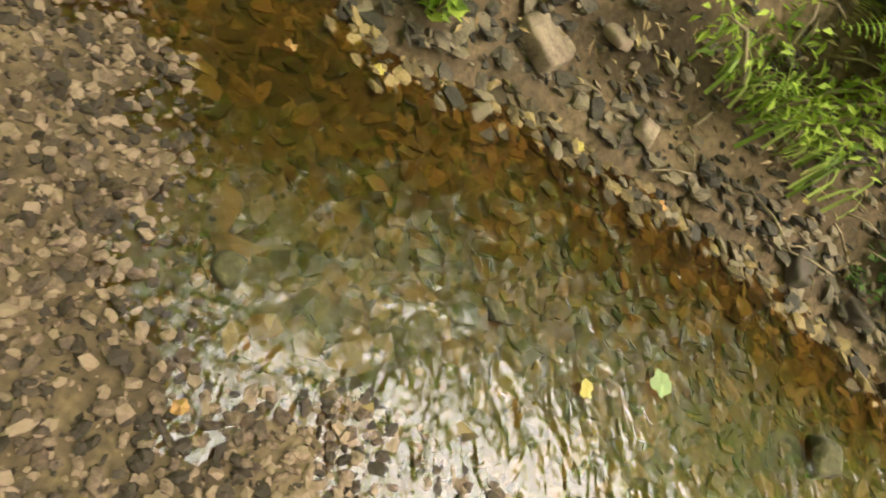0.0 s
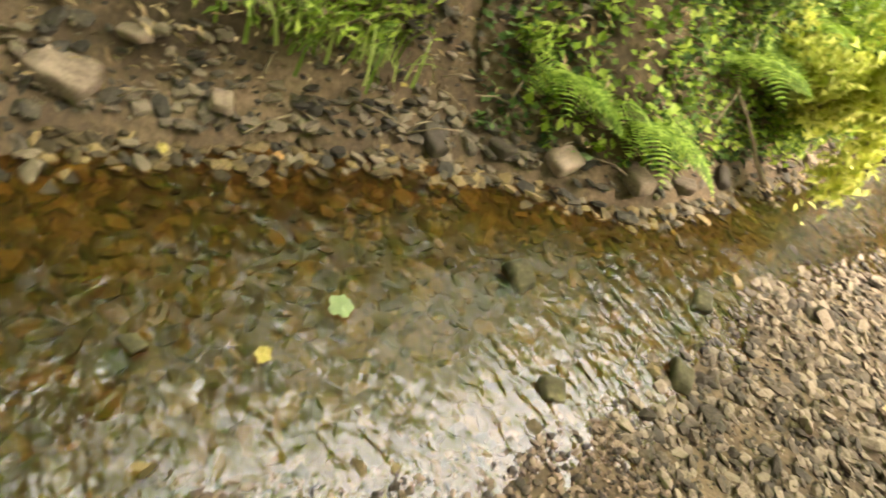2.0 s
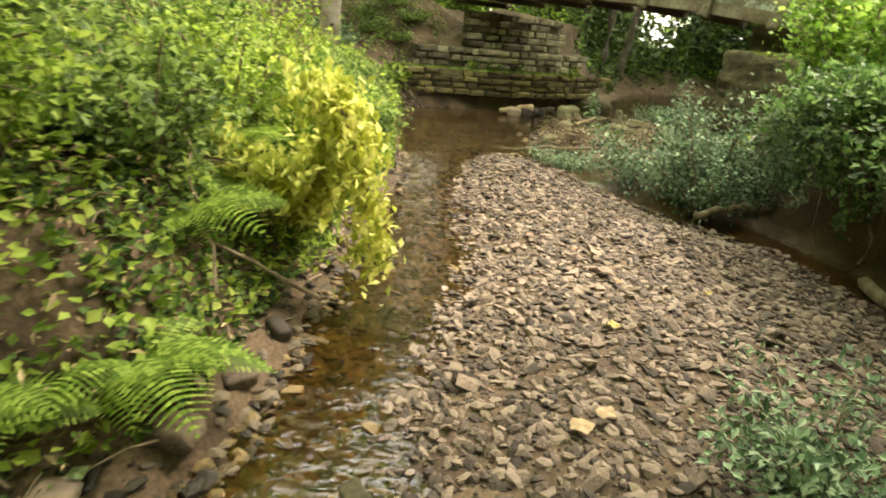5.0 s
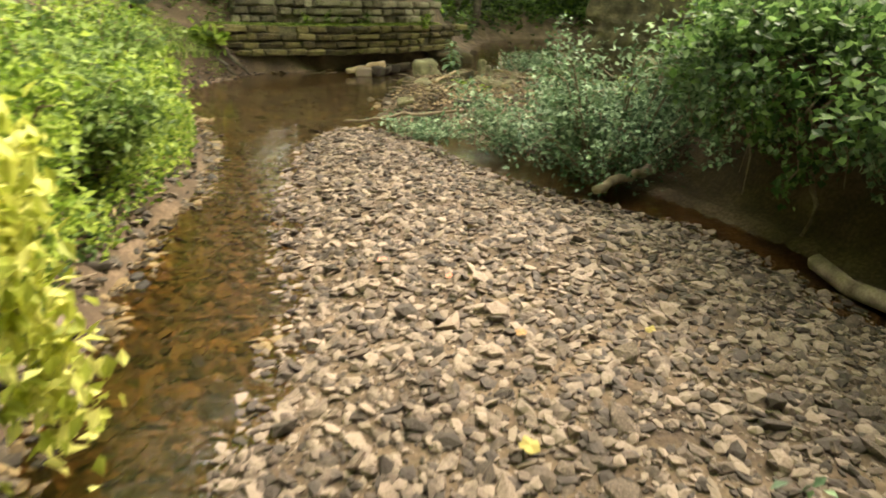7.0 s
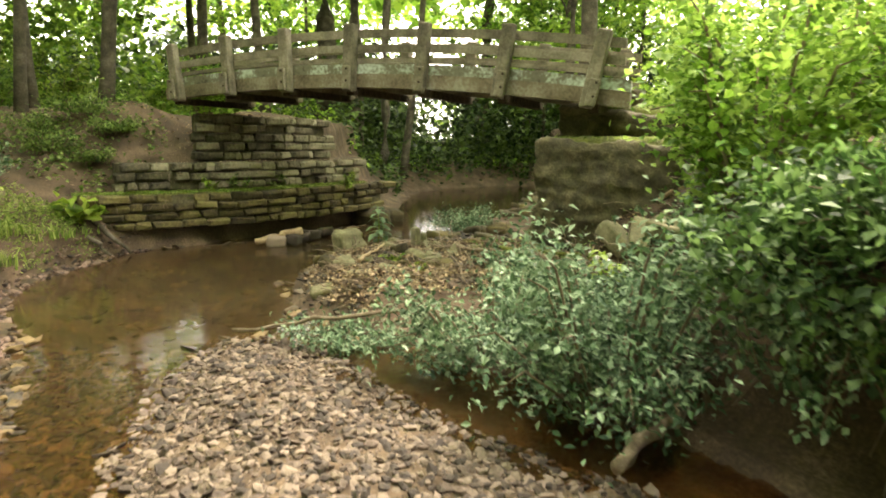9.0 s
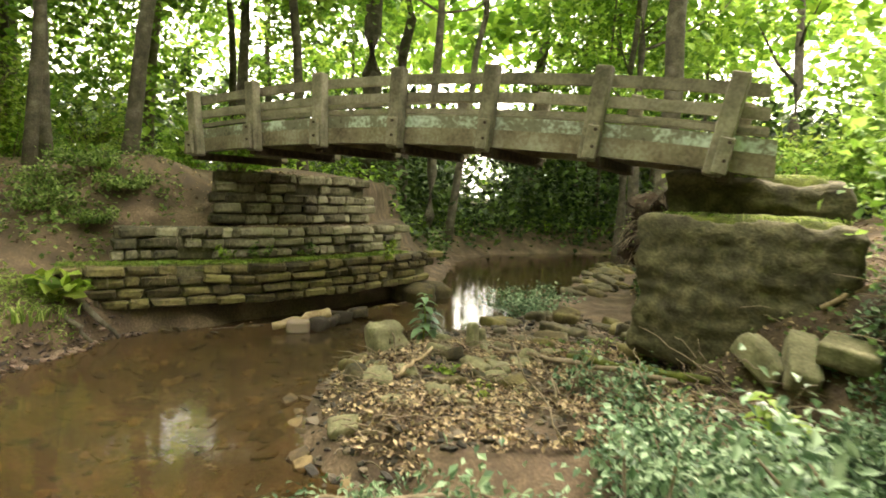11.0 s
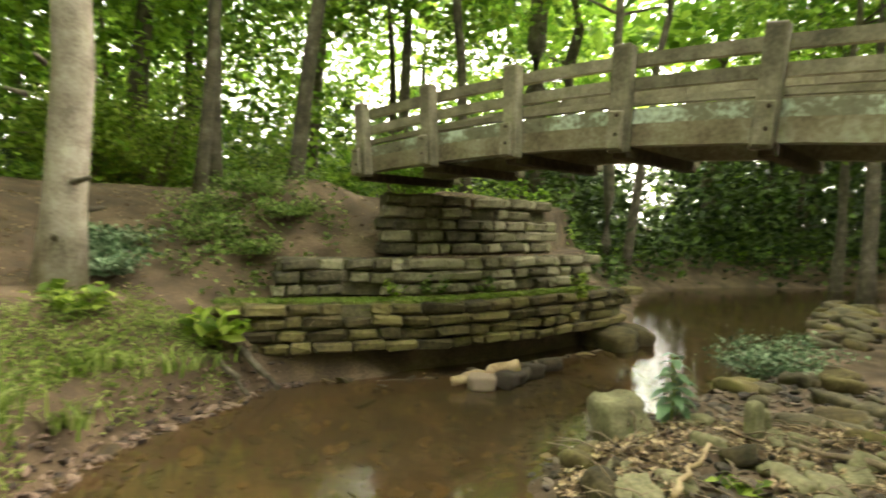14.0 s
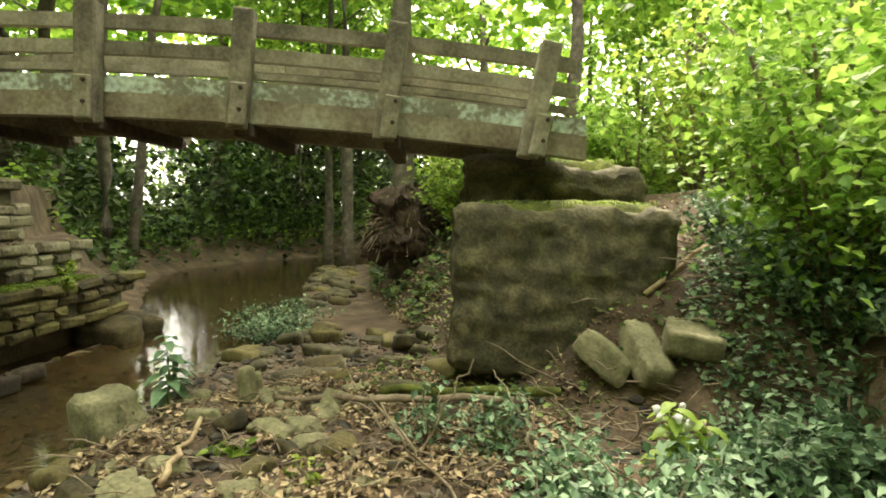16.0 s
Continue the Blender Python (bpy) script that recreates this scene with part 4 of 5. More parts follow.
def bank_lip():
    """A matted shelf of earth and roots standing out over the hollow foot of the bank."""
    verts, faces, n, m = [], [], len(LIP), 10
    for i, (x, y) in enumerate(LIP):
        fade = min(1.0, i / 5, (n - 1 - i) / 5)
        for k in range(m):
            a = math.pi * (0.5 + k / (m - 1))
            w = 0.35 + 0.45 * fade
            q = Vector((x + 1.0 + math.cos(a) * (0.55 + w * 0.55), y, 1.12 + math.sin(a) * 0.2))
            q += noise.noise_vector(q * 3.1) * 0.1 + noise.noise_vector(q * 9.0) * 0.04
            verts.append(tuple(q))
        verts.append((x + 2.1, y, 0.95))
        verts.append((x + 2.1, y, 1.2))
    m += 2
    for i in range(n - 1):
        for k in range(m):
            a, b = i * m + k, i * m + (k + 1) % m
            faces.append((a, a + m, b + m, b))
    faces += [tuple(range(m)), tuple(range((n - 1) * m, n * m))[::-1]]
    return tagged(link("bank_overhang", mesh_of("bank_overhang", verts, faces, M_SOIL, True)), "overhanging shelf of dark earth and roots above the gravel", "bank", kind="structure")


bank_lip()
for k, (x, y, rx, ry, h, n) in enumerate(((3.0, 6.5, 0.55, 0.6, 0.5, 3200), (3.2, 5.5, 0.55, 0.6, 0.5, 3000), (3.35, 4.5, 0.55, 0.6, 0.5, 3000), (3.5, 3.5, 0.5, 0.6, 0.45, 2400), (3.9, 6.2, 0.7, 0.8, 0.7, 2600), (4.1, 4.8, 0.7, 0.8, 0.7, 2600))):
    bush("bank_bush", "dark leafy bush rooted on the overhanging bank", (x, y, 1.22), (rx, ry, h), n, 0.06, M_LEAF["ivy"], 400 + k, 20, 0.0, droop=0.8, spray=0.15, group="bushes on the overhang")
g = np.random.default_rng(61)
c = np.array([along(LIP, u)[0] for u in g.uniform(0.1, 5.3, 230)])
c = np.column_stack([c[:, 0] + g.normal(0.12, 0.2, 230), c[:, 1], g.uniform(0.92, 1.5, 230)])
clump_cloud("overhang_foliage", "dark leaves of ivy and bramble matted over the overhang", c, 45, (0.11, 0.13, 0.08), (0.035, 0.08), M_LEAF["ivy"], 62)
for k in range(60):  # trailing ivy and roots before the dark hollow
    r2 = random.Random(2600 + k)
    x, y = along(LIP, r2.uniform(0.4, 5.0))[0]
    t = thing("trailing_ivy", "trailing strand of dark ivy hanging from the overhang", "ivy", (x - 0.02, y, 1.08), "ivy trailing from the overhang")
    L = r2.uniform(0.25, 0.75)
    pts = [Vector((0.1, 0, 0.05)), Vector((-0.08, r2.uniform(-0.05, 0.05), -L * 0.3)), Vector((-0.06, r2.uniform(-0.1, 0.1), -L * 0.65)), Vector((-0.02, r2.uniform(-0.15, 0.15), -L))]
    v, f = tube(pts, [0.009, 0.007, 0.006, 0.003], 5)
    link("stem", mesh_of("stem", v, f, M_TWIG, True), t)
    if k % 4:
        g = np.random.default_rng(2600 + k)
        u = g.uniform(0, 2.99, 120)
        cs = np.array([np.array(pts[int(q)].lerp(pts[int(q) + 1], q % 1)) for q in u]) + g.normal(0, 0.04, (120, 3))
        v, f = leaf_mesh(cs, g.uniform(0.03, 0.065, 120), k, droop=0.8, slim=0.8)
        link("foliage", mesh_of("foliage", v, f, M_LEAF["holly" if k % 2 else "ivy"]), t)
for k, (x, y, rx, h) in enumerate(((5.0, 9.7, 0.4, 0.5), (5.3, 10.2, 0.4, 0.5), (3.5, 14.9, 0.6, 0.5), (-3.4, 13.4, 0.4, 0.3), (-3.9, 14.3, 0.5, 0.35))):
    bush("bramble", "tangled bramble with grey-green leaves on the bank", (x, y), (rx, rx, h), 1900, 0.055, M_LEAF["holly" if k < 5 else "bush"], 420 + k, 18, 0.0, slim=0.65, twig=0.006)
bush("bramble", "tangled bramble with grey-green leaves on the bank", (2.75, 9.45), (0.7, 0.55, 0.42), 3400, 0.055, M_LEAF["holly"], 86, 24, 0.0, slim=0.65)
bush("bramble", "tangled bramble with grey-green leaves on the bank", (4.55, 9.25), (0.45, 0.45, 0.7), 2400, 0.06, M_LEAF["holly"], 89, 24, 0.0, slim=0.65)
bush("bramble", "tangled bramble with grey-green leaves on the bank", (3.75, 8.95), (0.6, 0.45, 0.55), 3400, 0.06, M_LEAF["holly"], 87, 24, 0.0, slim=0.65)
bush("bramble", "tangled bramble with grey-green leaves on the bank", (2.75, 10.35), (0.3, 0.3, 0.4), 500, 0.05, M_LEAF["holly"], 88, 14, 0.0, slim=0.65, twig=0.005)
for k, (x, y, rx, h, n, z) in enumerate(((3.6, 8.2, 0.8, 1.9, 2600, 1.0), (4.5, 9.2, 0.9, 2.2, 3200, 1.2), (4.6, 7.5, 1.0, 2.6, 3000, 1.3), (5.4, 9.4, 0.9, 2.5, 2800, 1.4), (4.5, 5.8, 1.0, 2.2, 2600, 1.3))):
    bush("hazel", "tall bright green hazel with broad leaves", (x, y, ground_z(x, y)), (rx, rx, h), int(n * 1.7), 0.066, M_LEAF["hazel"], 95 + k, 16, 0.3, slim=0.85, group="hazels on the right bank", twig=0.011, spray=0.13)
for k in range(34):
    r2 = random.Random(200 + k)
    b, d = (-42 - 40 * r2.random(), 7.5 + 7 * r2.random()) if k < 16 else (60 - 95 * r2.random(), 11 + 8 * r2.random())
    x, y = bearing(b, d)
    if -39 < b < 6 or line_distance(np.array([(x, y)]), LEFT)[0] < 2.2 or inside(np.array([(x, y)]), WET)[0] or math.hypot(x - 4.9, y - 11.3) < 1.6:
        continue
    bush("understorey_shrub", "bright green understorey shrub in the wood", (x, y), (1.0, 1.0, 1.3 + r2.random()), 2600, 0.095, M_LEAF["hazel" if k % 3 else "fresh"], 300 + k, 14, 0.15, slim=0.8, group="understorey of the wood", twig=0.012)

for x, y, n, h in ((-2.45, 10.75, 150, 0.5), (-2.6, 11.1, 90, 0.4), (-2.5, 11.7, 60, 0.3), (-2.35, 12.6, 50, 0.28), (-2.75, 10.4, 80, 0.38), (-2.9, 11.4, 60, 0.35), (-2.3, 10.2, 70, 0.35), (-2.7, 12.1, 60, 0.3), (-2.2, 12.95, 40, 0.22)):
    tuft("grass_clump", "long arching green grass clump on the pool's bank", (x, y), n, h, int(100 * y), M_LEAF["grass"], 0.12, 0.011, "grass clumps by the pool")
bush("burdock", "broad-leaved green plant at the foot of the wall", (-2.25, 13.25), (0.32, 0.28, 0.3), 130, 0.15, M_LEAF["fresh"], 110, 10, 0.2, category="plant", slim=0.8)
bush("burdock", "broad-leaved green plant beside the conifer", (-3.1, 12.6), (0.3, 0.25, 0.22), 110, 0.12, M_LEAF["fresh"], 111, 10, 0.2, category="plant", slim=0.8)
for k, (s, sb, z) in enumerate(((1.9, 0.5, 0.8), (2.4, 0.48, 0.8), (4.4, 0.02, 0.72), (3.2, 0.5, 0.8), (5.0, 0.45, 0.8))):
    p, d = along(WALL_LINE, s)
    nrm = np.array([-d[1], d[0]])
    q = p + nrm * sb
    bush("wall_weed", "small green weed rooted in the stone wall", (q[0], q[1], z), (0.16, 0.16, 0.18), 90, 0.07, M_LEAF["bush" if k % 2 else "fresh"], 120 + k, 7, category="plant", twig=0.003, group="weeds in the walls")

for k, (x, y, rr, h) in enumerate(((-2.6, 14.7, 0.4, 0.3), (-3.1, 14.9, 0.45, 0.35), (-2.3, 15.4, 0.4, 0.3), (-3.5, 15.5, 0.5, 0.45), (-2.9, 15.8, 0.5, 0.4))):
    bush("mound_weeds", "dark ivy and weeds on the mound beside the path", (x, y), (rr, rr, h), 900, 0.06, M_LEAF["bush"], 150 + k, 12, 0.0, category="weeds", twig=0.005, group="weeds on the mound")

for k, (x, y) in enumerate(((2.75, 8.75), (3.15, 8.65), (3.0, 9.05), (4.2, 8.75), (4.75, 9.0), (4.95, 9.4), (4.4, 9.15), (3.6, 9.4))):
    bush("bramble", "tangled bramble with grey-green leaves on the bank", (x, y), (0.45, 0.4, 0.4), 1800, 0.055, M_LEAF["holly"], 170 + k, 18, 0.0, slim=0.65, twig=0.006)


# ---- fallen and loose things ----
def log(name, label, a, b, r0, r1, seed, mat=None, bend=0.03, category="log", sides=9):
    """A bent, tapered, knotty piece of wood from a to b."""
    r = random.Random(seed)
    a, b = Vector(a), Vector(b)
    pts, rad = [], []
    for i in range(9):
        u = i / 8
        pts.append(a.lerp(b, u) + (Vector((r.uniform(-1, 1), r.uniform(-1, 1), r.uniform(-0.6, 0.6))) * bend if 0 < i < 8 else Vector()))
        rad.append((r0 + (r1 - r0) * u) * r.uniform(0.88, 1.12))
    v, f = tube(pts, rad, sides, 0.08, seed)
    return tagged(link(name, mesh_of(name, v, f, mat or M_TWIG, True)), label, category)


gz = ground_z
log("driftwood_log", "pale driftwood log stranded on the gravel bar", (1.98, 7.05, 0.13), (2.55, 7.4, 0.2), 0.035, 0.045, 1)
log("stick", "pale stick pointing out over the water", (0.02, 9.55, 0.1), (1.3, 9.2, 0.3), 0.012, 0.02, 2, category="stick")
log("stick", "pale fallen stick leaning on the earth bank", (4.25, 10.35, gz(4.25, 10.35) + 0.05), (4.75, 10.15, gz(4.75, 10.15) + 0.12), 0.022, 0.018, 3, M_LITTER, category="stick")
log("branch", "long fallen branch across the stony hollow", (2.1, 11.85, 0.33), (3.25, 10.55, 0.4), 0.018, 0.028, 4, category="branch")
log("branch", "mossy fallen branch across the stony hollow", (2.75, 11.5, 0.33), (3.5, 10.5, 0.42), 0.03, 0.035, 5, M_MOSS, category="branch")
log("root", "bare tree root reaching down to the pool", (-2.2, 13.35, 0.55), (-1.68, 13.35, 0.03), 0.045, 0.02, 6, M_BARK, category="root")
log("root", "bare tree root reaching down to the pool", (-2.25, 13.2, 0.45), (-1.85, 13.1, 0.05), 0.035, 0.018, 7, M_BARK, category="root")
log("driftwood_log", "broken pale log caught below the wall", (-0.1, 13.75, 0.08), (0.55, 14.15, 0.16), 0.05, 0.07, 8, M_LITTER)
log("root", "thick crooked root in the shaded bank", (2.95, 5.4, 0.55), (3.5, 4.6, 0.75), 0.035, 0.03, 9, M_BARK, 0.07, "root")
log("driftwood_log", "long pale log half buried at the foot of the overhang", (2.95, 5.9, 0.07), (3.3, 3.2, 0.09), 0.045, 0.065, 15, M_TWIG, 0.06)
log("root", "hanging root at the undercut bank", (3.15, 6.3, 0.9), (2.98, 6.1, 0.15), 0.02, 0.012, 10, M_TWIG, 0.04, "root")
log("stick", "dark stick lying in the shallow water", (2.3, 12.75, 0.06), (2.75, 12.9, 0.1), 0.025, 0.018, 11, M_ROOT, category="stick")
log("stick", "thin twig lying on the earth bank", (-1.3, 3.9, gz(-1.3, 3.9) + 0.1), (-0.85, 4.3, 0.1), 0.009, 0.014, 12, category="stick")
log("stick", "thin twig lying on the earth bank", (-1.6, 4.3, gz(-1.6, 4.3) + 0.15), (-1.1, 3.6, 0.4), 0.008, 0.008, 13, category="stick")
log("stick", "pale twig in the leaf litter of the island", (1.15, 11.0, 0.32), (1.5, 11.5, 0.42), 0.02, 0.012, 14, M_LITTER, category="stick")
for k in range(26):
    r2 = random.Random(500 + k)
    x, y, a, L = r2.uniform(2.0, 4.0), r2.uniform(9.0, 10.6), r2.uniform(0, 6.28), r2.uniform(0.25, 0.8)
    z = gz(x, y)
    log("twig", "thin dry twig tangled in the brambles", (x, y, z + 0.05), (x + math.cos(a) * L, y + math.sin(a) * L, z + r2.uniform(0.1, 0.6)), 0.008, 0.004, 500 + k, category="twig", bend=0.05, sides=5)

# rocks and bricks
rock("boulder", "mossy stone wrapped in roots at the island's edge", (1.18, 12.2, 0.22), (0.34, 0.32, 0.5), M_RUBBLE, 11, 0.06, 20, "boulder", 8)
for k in range(22):
    r2 = random.Random(700 + k)
    a = r2.uniform(0, 6.28)
    p = Vector((1.18 + math.cos(a) * 0.17, 12.2 + math.sin(a) * 0.16, 0.4 + r2.uniform(-0.1, 0.05)))
    q = Vector((1.18 + math.cos(a) * 0.27, 12.2 + math.sin(a) * 0.26, 0.02))
    log("root", "thin root hanging over the mossy stone", p, q, 0.008, 0.004, 700 + k, M_TWIG, 0.03, "root", 5)
ROCKS = [(1.97, 12.0, 0.11, 0.1, 0.3, 4, "upright"), (2.1, 12.15, 0.1, 0.09, 0.2, 9, "upright")]
for x, y, sx, sy, sz, turn, _ in ROCKS:
    rock("brick", "weathered yellow brick standing upright in the debris", (x, y, gz(x, y) + sz * 0.4), (sx, sy, sz), M_RUBBLE, turn, 0.012, turn * 8, "brick", 3)
for k in range(60):
    r2 = random.Random(800 + k)
    x, y = r2.uniform(0.75, 3.1), r2.uniform(10.3, 12.6)
    if inside(np.array([(x, y)]), WET)[0]:
        continue
    s = r2.uniform(0.08, 0.2)
    rock("rubble", "mossy yellow rubble stone in the debris", (x, y, gz(x, y) + s * 0.12), (s * 1.4, s, s * 0.6), M_RUBBLE if k % 3 else M_MOSSY, k, 0.035, r2.uniform(0, 360), "stone", 3, (r2.uniform(-20, 20), r2.uniform(-20, 20)), "rubble on the island")
for k in range(46):
    r2 = random.Random(900 + k)
    x, y = 2.6 + r2.uniform(0, 1.9), 11.3 + r2.uniform(0, 3.4)
    if (x - 2.4) * 0.75 + (14.4 - y) * 0.35 < 0.35 and k % 3:
        continue
    s = r2.uniform(0.1, 0.32)
    rock("rubble", "dark wet stone in the muddy hollow", (x, y, gz(x, y) + s * 0.1), (s * 1.4, s, s * 0.5), M_CONC if k % 2 else M_MOSSY, 60 + k, 0.035, r2.uniform(0, 360), "stone", 3, (r2.uniform(-15, 15), r2.uniform(-15, 15)), "stones of the hollow")
for x, y, s, t, tl in ((3.85, 10.4, (0.26, 0.4, 0.19), 25, 34), (3.98, 10.18, (0.22, 0.5, 0.19), -30, 28), (4.12, 9.92, (0.36, 0.28, 0.17), -55, 12)):
    rock("stone_slab", "mossy dressed stone slab tipped on the bank", (x, y, gz(x, y) + 0.12), s, M_RUBBLE, int(x * 10), 0.02, t, "stone slab", 5, (tl, 8), square=14)
for k, (x, y, s) in enumerate(((-1.01, 3.05, 0.21), (-0.94, 3.46, 0.16), (-1.18, 2.65, 0.18), (-0.96, 3.93, 0.14), (-1.41, 1.98, 0.16), (-1.74, 0.6, 0.21), (-1.31, 2.33, 0.14), (-2.01, 1.98, 0.19), (-2.16, 1.58, 0.18), (-1.96, 2.18, 0.24), (-2.36, 2.04, 0.22), (-1.02, 5.3, 0.16), (-1.1, 5.9, 0.13), (-1.71, 2.81, 0.22), (-2.06, 2.65, 0.18), (-1.61, 1.07, 0.13), (-1.81, 0.83, 0.11))):
    rock("bank_stone", "flat grey stone in the earth bank", (x, y, gz(x, y) + s * 0.14), (s, s * 0.72, s * 0.42), M_PEBBLE, 30 + k, 0.025, k * 47, "stone", 4, (6, -8), "stones of the bank")
for k, (x, y, s) in enumerate(((0.2, 13.85, 0.22), (0.45, 13.95, 0.2), (0.7, 14.35, 0.24), (0.95, 14.6, 0.2), (0.6, 14.1, 0.16), (1.9, 16.1, 0.5), (2.25, 16.4, 0.45))):
    rock("wall_rubble", "loose stone fallen from the wall into the pool", (x, y, 0.08), (s * 1.3, s, s * 0.7), M_PEBBLE if k < 5 else M_MOSSY, 80 + k, 0.03, k * 63, "stone", 4, (8, 5), "stones below the wall")
for k, (x, y, s) in enumerate(((-0.66, 2.02, 0.17), (-0.2, 1.85, 0.13), (-0.04, 2.5, 0.16), (-0.75, 0.6, 0.1), (-0.62, -0.1, 0.1), (-0.3, 3.0, 0.14))):
    rock("stream_stone", "dark wet stone breaking the stream's surface", (x, y, 0.0), (s * 0.75, s * 0.6, s * 0.45), M_CONC, 90 + k, 0.03, k * 63, "stone", 4, (8, 5), "stones in the stream")

for k in range(44):
    r2 = random.Random(950 + k)
    p, d = along(RIGHT, 16.2 + 5.5 * r2.random())
    x, y = p[0] + d[1] * r2.uniform(-0.1, 1.1), p[1] - d[0] * r2.uniform(-0.1, 1.1)
    s = r2.uniform(0.12, 0.36)
    rock("rubble", "dark wet stone at the edge of the pool", (x, y, max(gz(x, y), -0.02) + s * 0.1), (s * 1.4, s, s * 0.5), M_CONC if k % 2 else M_MOSSY, 160 + k, 0.035, r2.uniform(0, 360), "stone", 3, (r2.uniform(-15, 15), r2.uniform(-15, 15)), "stones of the hollow")

# root plate of the tipped tree beyond the bridge
px_, py_ = bearing(-36.3, 9.3)
stump = tree_parts("uprooted_tree", "tree with a dark earthy root mass beyond the footbridge", 12, 0.2, M_BARK, 77, (0.2, 0.2), 4, CROWNS[1], low=0.5)
stump.location = (px_, py_, gz(px_, py_) + 0.4)
rm = rock("root_mass", "", (0, 0, 0), (0.85, 0.7, 1.05), M_ROOT, 9, 0.24, 0, "root mass", 16, parent=stump)
rm.matrix_basis = pose(-0.05, -0.1, 0.45)
for k in range(260):
    r2 = random.Random(1200 + k)
    a, e = r2.uniform(0, 6.28), r2.uniform(-0.6, 1.2)
    d = Vector((math.cos(a) * math.cos(e), math.sin(a) * math.cos(e), math.sin(e)))
    v, f = tube([d * 0.3 + Vector((0, 0, 0.45)), d * 0.52 + Vector((r2.uniform(-0.08, 0.08), r2.uniform(-0.08, 0.08), 0.4)), d * r2.uniform(0.6, 0.85) + Vector((0, 0, r2.uniform(0.05, 0.35)))], [0.018, 0.011, 0.003], 5)
    link("root", mesh_of("root", v, f, M_ROOT if k % 3 else M_TWIG), stump)
g = np.random.default_rng(44)
c = g.normal(0, 1, (260, 3))
c = c / np.linalg.norm(c, axis=1)[:, None] * g.uniform(0.5, 0.75, (260, 1)) + np.array([0, 0, 0.45])
v, f = leaf_mesh(c, g.uniform(0.04, 0.08, 260), 44)
link("foliage", mesh_of("foliage", v, f, M_LEAF["bush"]), stump)


def moss_cap(name, label, place, size, turn, seed, tall=0.05):
    """A cushion of moss with short grass standing in it."""
    t = thing(name, label, "moss", place)
    t.rotation_euler = (0, 0, radians(turn))
    bm = bmesh.new()
    bmesh.ops.create_grid(bm, x_segments=40, y_segments=16, size=1)
    for v in bm.verts:
        x, y = v.co.x, v.co.y
        e = max(0.0, 1 - max(abs(x), abs(y)) ** 6)
        n = noise.noise(Vector((x * 5 + seed, y * 4, 0)))
        v.co = Vector((x * size[0] / 2 + 0.02 * n, y * size[1] / 2 + 0.02 * n, (0.04 + tall * (0.5 + n)) * e - 0.05 * (1 - e)))
    part("cushion", bm, M_MOSS, t, "", True)
    g = np.random.default_rng(seed)
    n = 500
    c = np.column_stack([g.uniform(-0.47, 0.47, n) * size[0], g.uniform(-0.47, 0.47, n) * size[1], np.full(n, 0.045)])
    v, f = leaf_mesh(c, g.uniform(0.03, 0.08, n), seed, droop=-0.7, slim=0.14)
    link("grass", mesh_of("grass", v, f, M_LEAF["grass"]), t)["kind"] = "stuff"
    return t


moss_cap("moss", "bright green moss and grass on the masonry block", (4.12, 11.02, 1.63), (1.5, 0.66), -40, 3, 0.03)
moss_cap("moss", "yellow-green moss on the abutment block", (4.62, 11.42, 1.99), (0.9, 0.6), -38, 4, 0.04)
for s in np.arange(0.25, 4.9, 0.5):
    p, d = along(WALL_LINE, s)
    nrm = np.array([-d[1], d[0]])
    q = p + nrm * 0.22
    moss_cap("moss", "moss along the top of the lower wall", (q[0], q[1], 0.75), (0.56, 0.3), math.degrees(math.atan2(d[1], d[0])), int(s * 10), 0.012)["group"] = "moss on the walls"


def balsam(place, height, seed, flowers):
    r = random.Random(seed)
    x, y = place
    t = thing("balsam", "tall leafy balsam plant" + (" with white flowers" if flowers else " growing at the water's edge"), "plant", (x, y, gz(x, y) - 0.02))
    v, f = tube([(0, 0, 0), (0.02, 0.01, height * 0.5), (0.0, 0.03, height)], [0.009, 0.007, 0.004], 6)
    link("stem", mesh_of("stem", v, f, M_LEAF["fresh"], True), t)
    for k in range(20):
        z = height * (0.3 + 0.7 * k / 19)
        a = k * 2.4
        L = r.uniform(0.12, 0.2) * (1.1 - 0.4 * k / 19)
        vs, fs = [], []
        for i in range(7):
            u = i / 6
            w = 0.24 * L * math.sin(math.pi * min(1, 0.08 + u * 0.92)) ** 0.8
            zz = L * (0.25 * u - 0.55 * u * u)
            vs += [(-w, u * L, zz + w * 0.3), (0, u * L, zz), (w, u * L, zz + w * 0.3)]
        for i in range(6):
            for j in (0, 1):
                fs.append((3 * i + j, 3 * i + j + 1, 3 * i + j + 4, 3 * i + j + 3))
        lf = link("leaf", mesh_of("leaf", vs, fs, M_LEAF["holly" if not flowers else "fresh"], True), t)
        lf.matrix_basis = pose(0, 0, z, 0, 0, math.degrees(a))
    for k in range(flowers):
        a = k * 1.3
        bm = bmesh.new()
        bmesh.ops.create_icosphere(bm, subdivisions=2, radius=0.02)
        for v in bm.verts:
            v.co = Vector((v.co.x * (1 + 0.5 * math.sin(v.co.z * 200)), v.co.y * 0.8, v.co.z * 1.3))
        fl = part("flower", bm, M_PETAL, t, "small white flower", True)
        fl.matrix_basis = pose(math.cos(a) * 0.09, math.sin(a) * 0.09, height * r.uniform(0.75, 1.0), 20, 0, k * 50)
    return t


M_PETAL = material("petal", [(0.7, 0.68, 0.66), (0.8, 0.78, 0.78)], 20, 0.6, 0.0, translucent=0.3)
balsam((1.52, 12.25), 0.55, 1, 0)
balsam((1.6, 12.4), 0.42, 2, 0)
